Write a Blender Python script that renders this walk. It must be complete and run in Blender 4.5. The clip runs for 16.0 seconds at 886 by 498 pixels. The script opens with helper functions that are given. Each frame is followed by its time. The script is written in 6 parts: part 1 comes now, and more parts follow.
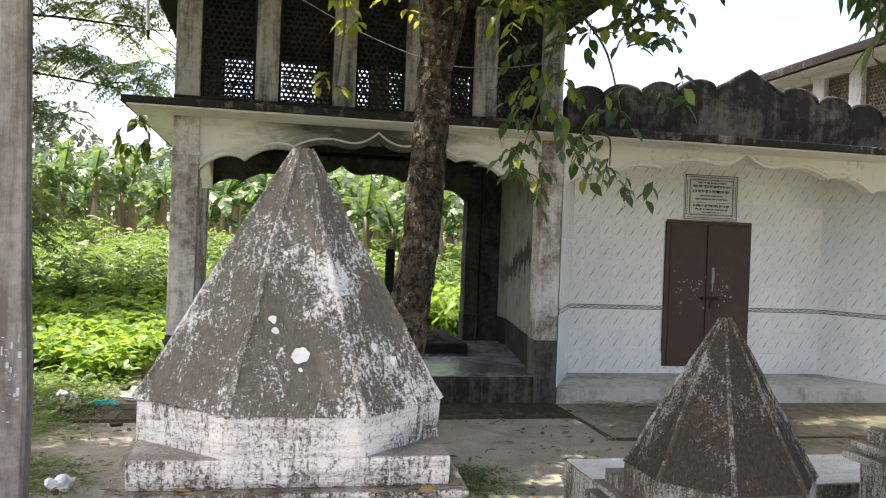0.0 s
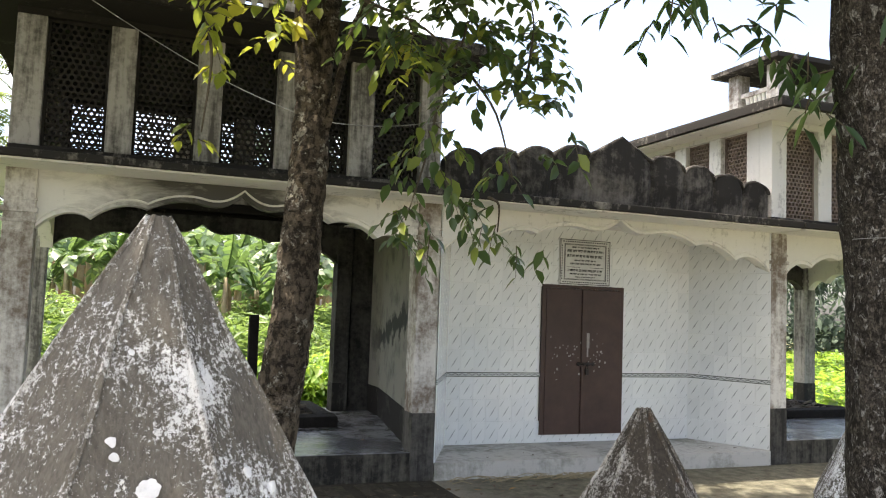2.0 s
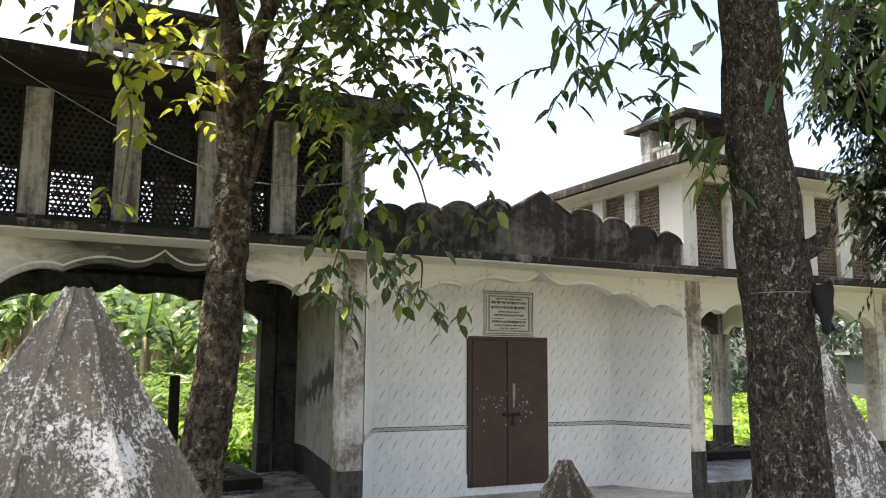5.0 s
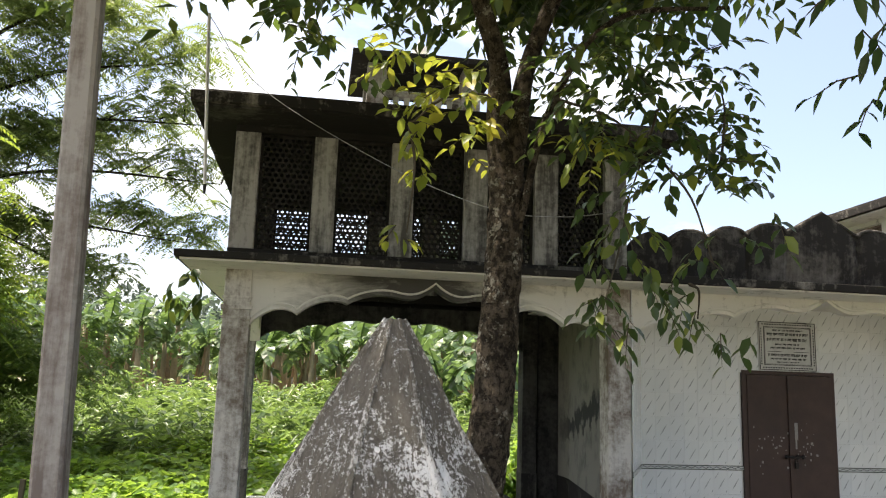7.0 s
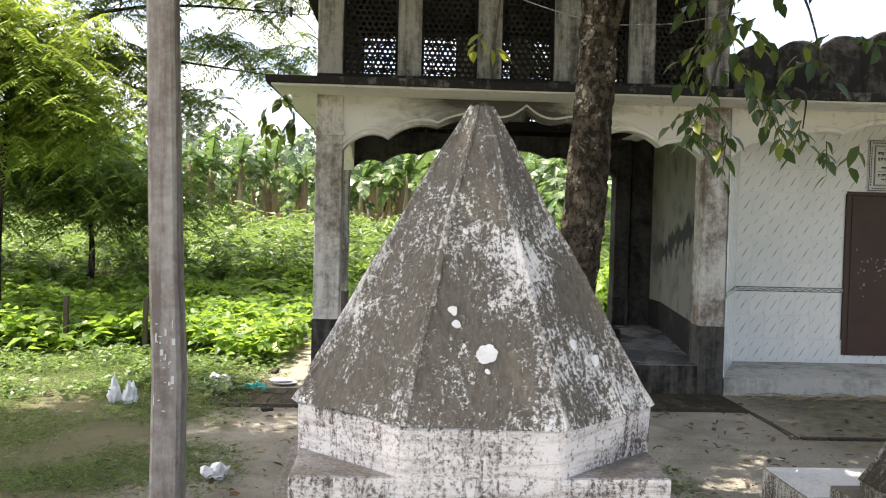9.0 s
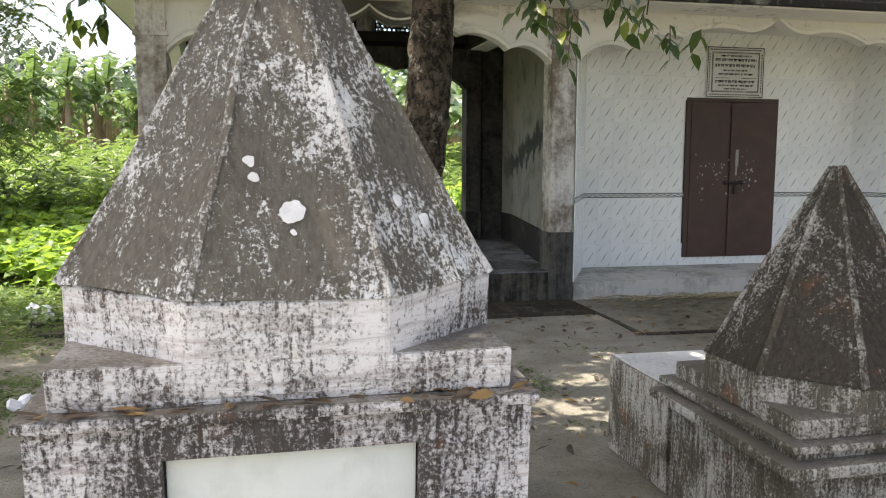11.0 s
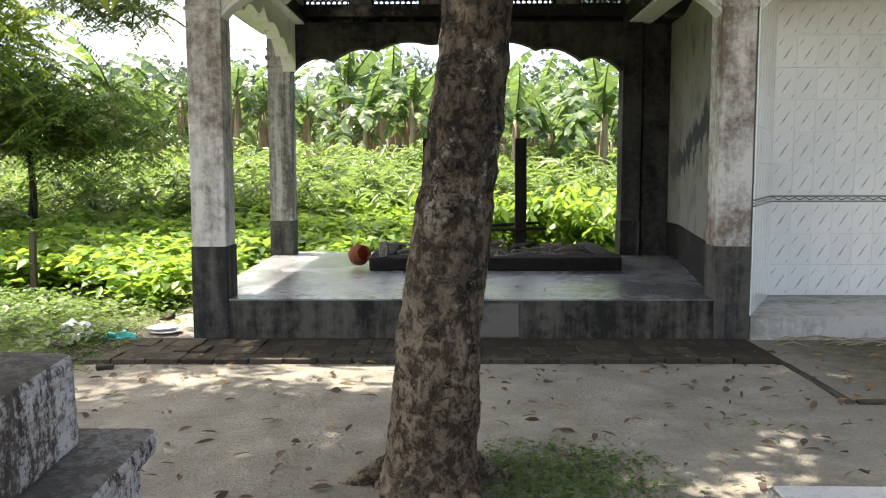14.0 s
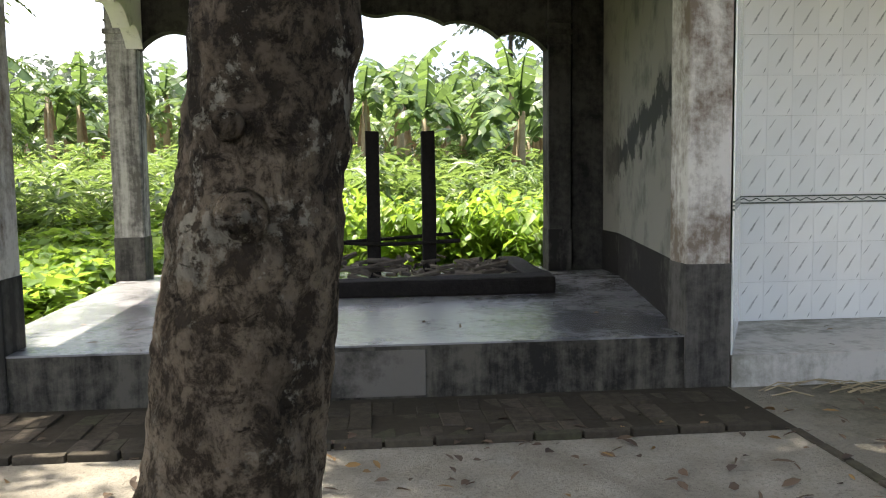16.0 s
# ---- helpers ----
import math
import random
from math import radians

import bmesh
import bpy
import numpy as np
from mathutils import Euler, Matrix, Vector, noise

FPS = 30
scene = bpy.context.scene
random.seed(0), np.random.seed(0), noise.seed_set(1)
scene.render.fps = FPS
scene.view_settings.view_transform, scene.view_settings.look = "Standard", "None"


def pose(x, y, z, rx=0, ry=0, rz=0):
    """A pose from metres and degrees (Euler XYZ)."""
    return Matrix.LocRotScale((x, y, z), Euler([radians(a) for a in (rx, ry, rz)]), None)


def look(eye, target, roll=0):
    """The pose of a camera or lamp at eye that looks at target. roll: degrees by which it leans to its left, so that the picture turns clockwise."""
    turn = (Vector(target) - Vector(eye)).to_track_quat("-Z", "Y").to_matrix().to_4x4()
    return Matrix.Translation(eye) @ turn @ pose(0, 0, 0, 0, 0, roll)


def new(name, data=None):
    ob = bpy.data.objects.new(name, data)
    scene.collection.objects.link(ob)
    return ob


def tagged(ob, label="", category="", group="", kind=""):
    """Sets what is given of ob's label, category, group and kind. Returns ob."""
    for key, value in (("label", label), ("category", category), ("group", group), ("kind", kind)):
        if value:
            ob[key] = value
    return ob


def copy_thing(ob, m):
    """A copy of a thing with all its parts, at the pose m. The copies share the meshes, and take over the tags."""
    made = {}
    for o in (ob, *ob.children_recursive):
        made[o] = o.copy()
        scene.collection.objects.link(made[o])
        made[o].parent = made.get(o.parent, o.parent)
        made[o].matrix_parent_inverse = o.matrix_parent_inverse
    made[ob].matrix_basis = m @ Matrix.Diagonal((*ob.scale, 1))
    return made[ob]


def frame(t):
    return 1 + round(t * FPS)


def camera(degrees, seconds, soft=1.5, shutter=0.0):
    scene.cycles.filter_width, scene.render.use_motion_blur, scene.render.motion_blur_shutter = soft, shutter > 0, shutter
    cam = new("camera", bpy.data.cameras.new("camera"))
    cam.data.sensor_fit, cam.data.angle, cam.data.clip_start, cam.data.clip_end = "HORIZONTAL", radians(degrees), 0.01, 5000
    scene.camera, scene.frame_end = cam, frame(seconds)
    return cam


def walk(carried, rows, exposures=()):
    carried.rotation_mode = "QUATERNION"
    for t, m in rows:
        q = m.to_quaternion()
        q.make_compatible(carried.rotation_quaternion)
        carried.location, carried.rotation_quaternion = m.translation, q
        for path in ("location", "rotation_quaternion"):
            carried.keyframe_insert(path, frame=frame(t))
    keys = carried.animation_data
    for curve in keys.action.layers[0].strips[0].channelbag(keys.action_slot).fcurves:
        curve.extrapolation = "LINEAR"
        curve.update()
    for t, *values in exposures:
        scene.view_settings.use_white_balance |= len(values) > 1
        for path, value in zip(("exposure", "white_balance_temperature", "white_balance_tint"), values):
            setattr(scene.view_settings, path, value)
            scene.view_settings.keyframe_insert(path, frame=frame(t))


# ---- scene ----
cam = camera(57.5, 16.0, soft=1.1)
EXPOSURES = [(0, 1.9, 7100, 11), (2, 2.07, 7100, 11), (3.5, 2.0, 7100, 11), (5, 1.95, 7100, 11), (7.3, 1.5, 7100, 11), (8.2, 1.95, 7100, 11), (10.5, 1.77, 7100, 11), (11, 1.85, 7100, 11), (12, 2.15, 7100, 11), (13, 2.5, 7100, 11), (13.5, 2.35, 7100, 11), (14.5, 2.03, 7100, 11), (16, 2.1, 7100, 11)]
PATH = [
    (0, (1.138, 1.935, 1.885), (1.551, 3.892, 1.879), 2.2),
    (0.5, (1.122, 2.245, 1.873), (1.62, 4.182, 1.861), 1.5),
    (1, (1.106, 2.422, 1.905), (1.652, 4.346, 1.891), 1.3),
    (1.5, (1.117, 2.464, 1.938), (1.634, 4.396, 1.967), 2.2),
    (2, (1.156, 2.49, 1.99), (1.884, 4.347, 2.139), 2.1),
    (2.5, (1.219, 2.421, 2.023), (2.284, 4.094, 2.281), 1.1),
    (3, (1.271, 2.404, 2.035), (2.553, 3.906, 2.348), 0.5),
    (3.5, (1.258, 2.381, 2.034), (2.59, 3.84, 2.346), 0.3),
    (4, (1.234, 2.391, 2.023), (2.527, 3.896, 2.276), -0.2),
    (4.5, (1.19, 2.398, 2.019), (2.312, 4.036, 2.256), -0.2),
    (5, (1.133, 2.398, 2.025), (2.02, 4.169, 2.303), 0.4),
    (5.2, (1.126, 2.406, 2.026), (1.93, 4.214, 2.32), 0.4),
    (7.3, (0.96, 2.459, 2.02), (1.18, 4.418, 2.354), 1.3),
    (7.5, (0.951, 2.457, 2.018), (1.113, 4.431, 2.296), 0.8),
    (8, (0.939, 2.448, 1.994), (1.028, 4.441, 2.134), 0.7),
    (8.2, (0.947, 2.437, 1.981), (1.026, 4.433, 2.064), 1.2),
    (10.3, (1.1, 2.671, 1.661), (1.31, 4.655, 1.525), 0.7),
    (10.5, (1.113, 2.714, 1.656), (1.4, 4.688, 1.506), 1.1),
    (11, (1.175, 2.828, 1.617), (1.612, 4.766, 1.391), 0.2),
    (11.5, (1.33, 3.015, 1.489), (1.859, 4.926, 1.227), 0.1),
    (12, (1.545, 3.315, 1.409), (2.1, 5.215, 1.118), 0.3),
    (12.5, (1.733, 3.698, 1.406), (2.181, 5.624, 1.106), 1.1),
    (13, (1.948, 4.057, 1.408), (2.176, 6.028, 1.16), 1.3),
    (13.5, (2.075, 4.38, 1.399), (2.129, 6.369, 1.192), -0.0),
    (14, (2.196, 4.749, 1.386), (2.164, 6.739, 1.198), -0.1),
    (14.5, (2.283, 5.192, 1.352), (2.232, 7.182, 1.155), 0.4),
    (15, (2.322, 5.649, 1.337), (2.301, 7.639, 1.139), 0.8),
    (15.5, (2.404, 6.115, 1.336), (2.457, 8.106, 1.153), 0.7),
    (16, (2.411, 6.614, 1.321), (2.587, 8.599, 1.149), -0.8),
]
walk(cam, [(t, look(eye, target, roll)) for t, eye, target, roll in PATH], EXPOSURES)

# ---- world, sun ----
SUN = Vector((-0.30, 0.065, 0.95)).normalized()
world = bpy.data.worlds.new("sky")
scene.world = world
world.use_nodes = True
wn = world.node_tree.nodes
sky = wn.new("ShaderNodeTexSky")
sky.sky_type, sky.sun_disc = "NISHITA", False
sky.sun_elevation = math.asin(SUN.z)
sky.sun_rotation = math.atan2(SUN.x, SUN.y)
sky.dust_density, sky.air_density, sky.ozone_density = 4.0, 0.75, 0.5
# broken fair-weather cloud
wl = world.node_tree.links
cloud_at, cloud, cover, pale, both = (wn.new("ShaderNode" + k) for k in ("Mapping", "TexNoise", "ValToRGB", "HueSaturation", "MixRGB"))
cloud_at.inputs["Scale"].default_value = (1.0, 1.0, 2.6)
wl.new(wn.new("ShaderNodeTexCoord").outputs["Generated"], cloud_at.inputs[0])
wl.new(cloud_at.outputs[0], cloud.inputs["Vector"])
cloud.inputs["Scale"].default_value, cloud.inputs["Detail"].default_value, cloud.inputs["Roughness"].default_value = 2.3, 7.0, 0.55
cover.color_ramp.elements[0].position, cover.color_ramp.elements[1].position = 0.50, 0.66
wl.new(cloud.outputs[0], cover.inputs[0])
wl.new(sky.outputs[0], pale.inputs["Color"])
pale.inputs["Saturation"].default_value, pale.inputs["Value"].default_value = 0.12, 1.35
wl.new(cover.outputs[0], both.inputs[0])
wl.new(sky.outputs[0], both.inputs[1])
wl.new(pale.outputs[0], both.inputs[2])
wl.new(both.outputs[0], wn["Background"].inputs[0])
wn["Background"].inputs[1].default_value = 0.15
sun = new("sun", bpy.data.lights.new("sun", "SUN"))
sun.data.energy, sun.data.angle, sun.data.color = 3.4, radians(0.6), (1.0, 0.95, 0.86)
sun.matrix_world = look(SUN * 40, (0, 0, 0))


# ---- materials ----
def material(name):
    m = bpy.data.materials.new(name)
    m.use_nodes = True
    nt = m.node_tree
    return m, nt, nt.nodes["Principled BSDF"]


def node(nt, kind, **values):
    n = nt.nodes.new(kind)
    for key, value in values.items():
        n.inputs[key.replace("_", " ")].default_value = value
    return n


def noise_at(nt, vec, scale, detail=6.0, rough=0.6, distort=0.0):
    n = node(nt, "ShaderNodeTexNoise", Scale=scale, Detail=detail, Roughness=rough, Distortion=distort)
    if vec is not None:
        nt.links.new(vec, n.inputs["Vector"])
    return n.outputs["Fac"]


def ramp(nt, fac, stops):
    r = nt.nodes.new("ShaderNodeValToRGB")
    while len(r.color_ramp.elements) < len(stops):
        r.color_ramp.elements.new(0.5)
    for e, (p, c) in zip(r.color_ramp.elements, stops):
        e.position = p
        e.color = (*c, 1) if len(c) == 3 else (c[0], c[0], c[0], 1)
    nt.links.new(fac, r.inputs[0])
    return r.outputs[0]


def mix(nt, fac, a, b):
    m = nt.nodes.new("ShaderNodeMix")
    m.data_type = "RGBA"
    for s, v in ((m.inputs["Factor"], fac), (m.inputs["A"], a), (m.inputs["B"], b)):
        if isinstance(v, (int, float)):
            s.default_value = v
        elif isinstance(v, tuple):
            s.default_value = (*v, 1)
        else:
            nt.links.new(v, s)
    return m.outputs["Result"]


def calc(nt, op, a, b=0.0):
    m = nt.nodes.new("ShaderNodeMath")
    m.operation = op
    for s, v in zip(m.inputs, (a, b)):
        if isinstance(v, (int, float)):
            s.default_value = v
        else:
            nt.links.new(v, s)
    return m.outputs[0]


def coords(nt, scale=(1, 1, 1), turn=(0, 0, 0), kind="world", shift=(0, 0, 0)):
    if kind == "world":
        out = nt.nodes.new("ShaderNodeNewGeometry").outputs["Position"]
    else:
        out = nt.nodes.new("ShaderNodeTexCoord").outputs["Object"]
    mp = nt.nodes.new("ShaderNodeMapping")
    mp.inputs["Scale"].default_value = scale
    mp.inputs["Rotation"].default_value = [radians(a) for a in turn]
    mp.inputs["Location"].default_value = shift
    nt.links.new(out, mp.inputs[0])
    return mp.outputs[0]


def bump(nt, bsdf, height, strength=0.4, distance=0.02):
    b = node(nt, "ShaderNodeBump", Strength=strength, Distance=distance)
    nt.links.new(height, b.inputs["Height"])
    nt.links.new(b.outputs[0], bsdf.inputs["Normal"])


def plaster(name, base, dirt, amount, streak=0.0, rough=0.85, grain=14.0):
    """Painted plaster: base paint, blotches of dirt with their own outlines, downward streaks."""
    m, nt, b = material(name)
    p = coords(nt)
    v = coords(nt, (5, 5, 0.5))
    a = noise_at(nt, p, 1.3, 8, 0.65, 0.4)
    s = noise_at(nt, v, 1.6, 6, 0.65)
    f = noise_at(nt, p, grain, 6, 0.7)
    k = calc(nt, "ADD", calc(nt, "MULTIPLY", a, 1.0 - streak), calc(nt, "MULTIPLY", s, streak))
    k = calc(nt, "ADD", k, calc(nt, "MULTIPLY", calc(nt, "SUBTRACT", f, 0.5), 0.35))
    mask = ramp(nt, k, [(0.62 - amount * 0.4, (0,)), (0.78 - amount * 0.38, (1,))])
    tone = mix(nt, calc(nt, "MULTIPLY", f, 0.35), base, tuple(c * 0.72 for c in base))
    nt.links.new(mix(nt, mask, tone, dirt), b.inputs["Base Color"])
    b.inputs["Roughness"].default_value = rough
    b.inputs["Specular IOR Level"].default_value = 0.12 if rough > 0.6 else 0.5
    bump(nt, b, f, 0.35, 0.012)
    return m


def limewash(name, dark, white, low, high, rust=0.0, brush=0.0, settle=0.9):
    """Old concrete on which limewash has flaked to specks and runs."""
    m, nt, b = material(name)
    p = coords(nt)
    v = coords(nt, (24, 24, 3.0))
    patch = noise_at(nt, p, 3.0, 3, 0.5, 0.6)
    runs = noise_at(nt, v, 1.5, 8, 0.75, 0.6)
    speck = noise_at(nt, p, 85, 8, 0.8, 0.2)
    k = calc(nt, "ADD", calc(nt, "MULTIPLY", patch, 0.30), calc(nt, "MULTIPLY", runs, 0.36))
    k = calc(nt, "ADD", k, calc(nt, "MULTIPLY", speck, 0.50))
    mask = ramp(nt, k, [(low, (0,)), (high, (1,))])
    tone = mix(nt, ramp(nt, noise_at(nt, v, 3, 6, 0.7), [(0.35, (0,)), (0.7, (1,))]), dark, tuple(c * 0.42 for c in dark))
    if rust:
        tone = mix(nt, ramp(nt, noise_at(nt, p, 5, 5, 0.6, 0.5), [(0.60, (0,)), (0.72, (rust,))]), tone, (0.22, 0.10, 0.05))
    face = white
    if brush:
        h = noise_at(nt, coords(nt, (3.2, 3.2, 30)), 1.0, 8, 0.75, 1.3)
        face = mix(nt, ramp(nt, h, [(0.47, (0,)), (0.66, (brush,))]), white, (0.30, 0.225, 0.20))
        pits = noise_at(nt, p, 60, 4, 0.6)
        face = mix(nt, ramp(nt, pits, [(0.60, (0,)), (0.66, (0.7,))]), face, (0.10, 0.09, 0.08))
    face = mix(nt, mask, tone, face)
    # dust and leaf mould settled on ledges
    up = nt.nodes.new("ShaderNodeSeparateXYZ")
    nt.links.new(nt.nodes.new("ShaderNodeNewGeometry").outputs["True Normal"], up.inputs[0])
    ledge = calc(nt, "MULTIPLY", ramp(nt, up.outputs[2], [(0.86, (0,)), (0.95, (1,))]), ramp(nt, calc(nt, "ADD", calc(nt, "MULTIPLY", patch, 0.5), calc(nt, "MULTIPLY", speck, 0.5)), [(0.46, (1.0,)), (0.68, (0.55,))]))
    nt.links.new(mix(nt, calc(nt, "MULTIPLY", ledge, settle), face, (0.21, 0.185, 0.155)), b.inputs["Base Color"])
    b.inputs["Roughness"].default_value = 0.9
    b.inputs["Specular IOR Level"].default_value = 0.15
    bump(nt, b, calc(nt, "ADD", speck, calc(nt, "MULTIPLY", mask, 0.35)), 0.7, 0.014)
    return m


def leafy(name, a, b_, c=None, trans=0.5, rough=0.45, bright=None):
    """Leaves: each one its own tone, glossy above, letting light through."""
    m, nt, b = material(name)
    r = nt.nodes.new("ShaderNodeNewGeometry").outputs["Random Per Island"]
    stops = [(0.0, a), (0.75, b_), (1.0, c or b_)]
    col = ramp(nt, r, stops)
    nt.links.new(col, b.inputs["Base Color"])
    b.inputs["Roughness"].default_value = rough
    tr = nt.nodes.new("ShaderNodeBsdfTranslucent")
    tint = mix(nt, 0.55, col, bright or tuple(min(1, x * 2.2) for x in b_))
    nt.links.new(tint, tr.inputs[0])
    mx = nt.nodes.new("ShaderNodeMixShader")
    mx.inputs[0].default_value = trans
    nt.links.new(b.outputs[0], mx.inputs[1])
    nt.links.new(tr.outputs[0], mx.inputs[2])
    nt.links.new(mx.outputs[0], nt.nodes["Material Output"].inputs[0])
    return m


def bark(name, dark, light, pale, amount, stretch=(6, 6, 2.0), fine=9.0):
    """Bark in plates: each plate its own tone, dark cracks between, pale flakes over some."""
    m, nt, b = material(name)
    v = coords(nt, stretch)
    p = coords(nt)
    warp = node(nt, "ShaderNodeTexNoise", Scale=2.2, Detail=5.0, Roughness=0.7)
    nt.links.new(v, warp.inputs["Vector"])
    sc = nt.nodes.new("ShaderNodeVectorMath")
    sc.operation = "SCALE"
    sc.inputs["Scale"].default_value = 1.1
    nt.links.new(warp.outputs["Color"], sc.inputs[0])
    w = nt.nodes.new("ShaderNodeVectorMath")
    w.operation = "ADD"
    nt.links.new(v, w.inputs[0])
    nt.links.new(sc.outputs[0], w.inputs[1])

    def cells(scale, feature):
        c = nt.nodes.new("ShaderNodeTexVoronoi")
        c.feature = feature
        c.inputs["Scale"].default_value = scale
        nt.links.new(w.outputs[0], c.inputs["Vector"])
        return c.outputs["Distance"] if feature == "DISTANCE_TO_EDGE" else c.outputs["Color"]

    edge = cells(fine * 0.25, "DISTANCE_TO_EDGE")
    plate = calc(nt, "MULTIPLY", cells(fine * 0.25, "F1"), 1.0)
    f = noise_at(nt, p, 38, 8, 0.75, 0.4)
    big = noise_at(nt, v, 0.9, 6, 0.7, 1.2)
    k = calc(nt, "ADD", calc(nt, "MULTIPLY", plate, 0.35), calc(nt, "ADD", calc(nt, "MULTIPLY", big, 0.55), calc(nt, "MULTIPLY", f, 0.25)))
    tone = mix(nt, ramp(nt, k, [(0.46, (0,)), (0.66, (1,))]), dark, light)
    flake = ramp(nt, calc(nt, "ADD", calc(nt, "MULTIPLY", noise_at(nt, v, 1.7, 7, 0.7, 1.0), 0.7), calc(nt, "MULTIPLY", f, 0.3)), [(0.64 - amount * 0.22, (0,)), (0.68 - amount * 0.22, (1,))])
    tone = mix(nt, flake, tone, pale)
    crack = ramp(nt, calc(nt, "ADD", edge, calc(nt, "MULTIPLY", calc(nt, "SUBTRACT", f, 0.5), 0.12)), [(0.02, (0.85,)), (0.09, (0,))])
    nt.links.new(mix(nt, crack, tone, tuple(c * 0.5 for c in dark)), b.inputs["Base Color"])
    b.inputs["Roughness"].default_value = 0.95
    b.inputs["Specular IOR Level"].default_value = 0.1
    h = calc(nt, "ADD", calc(nt, "MINIMUM", calc(nt, "MULTIPLY", edge, 3.0), 0.5), calc(nt, "ADD", calc(nt, "MULTIPLY", f, 0.5), calc(nt, "MULTIPLY", flake, 0.25)))
    bump(nt, b, h, 0.9, 0.02)
    return m


def plated_bark(name):
    """Brown bark in torn plates: tan and rubbed low down, dark and lichen-flecked above, with short cross cracks and pits."""
    m, nt, b = material(name)
    p = coords(nt)
    big = noise_at(nt, p, 3.0, 6, 0.62, 0.6)
    mid = noise_at(nt, coords(nt, (1.0, 1.0, 0.8)), 17, 9, 0.78, 0.3)
    fine = noise_at(nt, p, 70, 7, 0.75, 0.3)
    s = nt.nodes.new("ShaderNodeSeparateXYZ")
    nt.links.new(p, s.inputs[0])
    low = ramp(nt, calc(nt, "ADD", calc(nt, "MULTIPLY", s.outputs[2], 0.30), calc(nt, "MULTIPLY", calc(nt, "SUBTRACT", big, 0.5), 1.2)), [(0.10, (1,)), (0.46, (0,))])
    plate = ramp(nt, mid, [(0.44, (0,)), (0.53, (1,))])
    tan = mix(nt, plate, (0.085, 0.064, 0.045), (0.31, 0.25, 0.182))
    dark = mix(nt, plate, (0.034, 0.028, 0.022), (0.135, 0.108, 0.08))
    tone = mix(nt, low, dark, tan)
    tone = mix(nt, ramp(nt, fine, [(0.50, (0,)), (0.66, (0.75,))]), tone, (0.05, 0.038, 0.028))
    lichen = calc(nt, "ADD", calc(nt, "MULTIPLY", noise_at(nt, p, 7, 4, 0.6, 0.5), 0.55), calc(nt, "MULTIPLY", noise_at(nt, p, 34, 6, 0.7), 0.45))
    tone = mix(nt, calc(nt, "MULTIPLY", ramp(nt, lichen, [(0.56, (0,)), (0.60, (0.85,))]), calc(nt, "SUBTRACT", 1.0, low)), tone, (0.40, 0.375, 0.31))
    slit = ramp(nt, noise_at(nt, coords(nt, (5, 5, 13)), 1.7, 7, 0.7, 0.4), [(0.61, (0,)), (0.66, (0.9,))])
    nt.links.new(mix(nt, slit, tone, (0.024, 0.018, 0.014)), b.inputs["Base Color"])
    b.inputs["Roughness"].default_value = 0.95
    b.inputs["Specular IOR Level"].default_value = 0.1
    h = calc(nt, "SUBTRACT", calc(nt, "ADD", calc(nt, "ADD", mid, calc(nt, "MULTIPLY", plate, 0.25)), calc(nt, "MULTIPLY", fine, 0.35)), calc(nt, "MULTIPLY", slit, 0.5))
    bump(nt, b, h, 1.0, 0.03)
    return m


def plain(name, col, rough=0.6, metal=0.0, vary=0.25, scale=20.0, relief=0.2):
    m, nt, b = material(name)
    f = noise_at(nt, coords(nt), scale, 6, 0.65)
    g = noise_at(nt, coords(nt), scale * 0.12, 4, 0.6)
    k = calc(nt, "MULTIPLY", calc(nt, "ADD", f, g), 0.5)
    nt.links.new(mix(nt, ramp(nt, k, [(0.35, (0,)), (0.65, (1,))]), tuple(c * (1 - vary) for c in col), tuple(min(1, c * (1 + vary * 0.6)) for c in col)), b.inputs["Base Color"])
    b.inputs["Roughness"].default_value = rough
    b.inputs["Metallic"].default_value = metal
    b.inputs["Specular IOR Level"].default_value = 0.12 if rough > 0.75 else 0.4
    bump(nt, b, f, relief, 0.01)
    return m


def pieces(name, cols, rough=0.9):
    """Loose or laid pieces: each object its own tone."""
    m, nt, b = material(name)
    r = nt.nodes.new("ShaderNodeObjectInfo").outputs["Random"]
    col = ramp(nt, r, [(i / max(1, len(cols) - 1), c) for i, c in enumerate(cols)])
    f = noise_at(nt, coords(nt), 18, 6, 0.7)
    nt.links.new(mix(nt, ramp(nt, f, [(0.3, (0,)), (0.7, (0.7,))]), col, tuple(c * 0.45 for c in cols[0])), b.inputs["Base Color"])
    b.inputs["Roughness"].default_value = rough
    b.inputs["Specular IOR Level"].default_value = 0.12
    bump(nt, b, f, 0.5, 0.01)
    return m


# weathered upper piers; on the back columns this darker tone stands for shade
PIER = plaster("weathered_shaded_pier", (0.40, 0.385, 0.35), (0.10, 0.095, 0.085), 0.5, 0.75)
WHITE = plaster("white_plaster", (0.74, 0.73, 0.68), (0.20, 0.19, 0.17), 0.16, 0.5)
COLUMN = plaster("column_plaster", (0.64, 0.62, 0.575), (0.19, 0.155, 0.125), 0.47, 0.35)
# inner plaster: soot, plus the shade of the far end put into the colour
SHADEWALL = plaster("sooty_shaded_plaster", (0.075, 0.072, 0.066), (0.02, 0.02, 0.019), 0.5, 0.3)
MOULD = plaster("mould_black_plaster", (0.032, 0.030, 0.028), (0.15, 0.14, 0.125), 0.34, 0.35, 0.95, 9.0)
# soot black, taken darker still to deepen the shade under the roof
SOFFIT = plaster("sooty_shaded_soffit", (0.026, 0.024, 0.022), (0.09, 0.085, 0.075), 0.2, 0.2, 0.95)
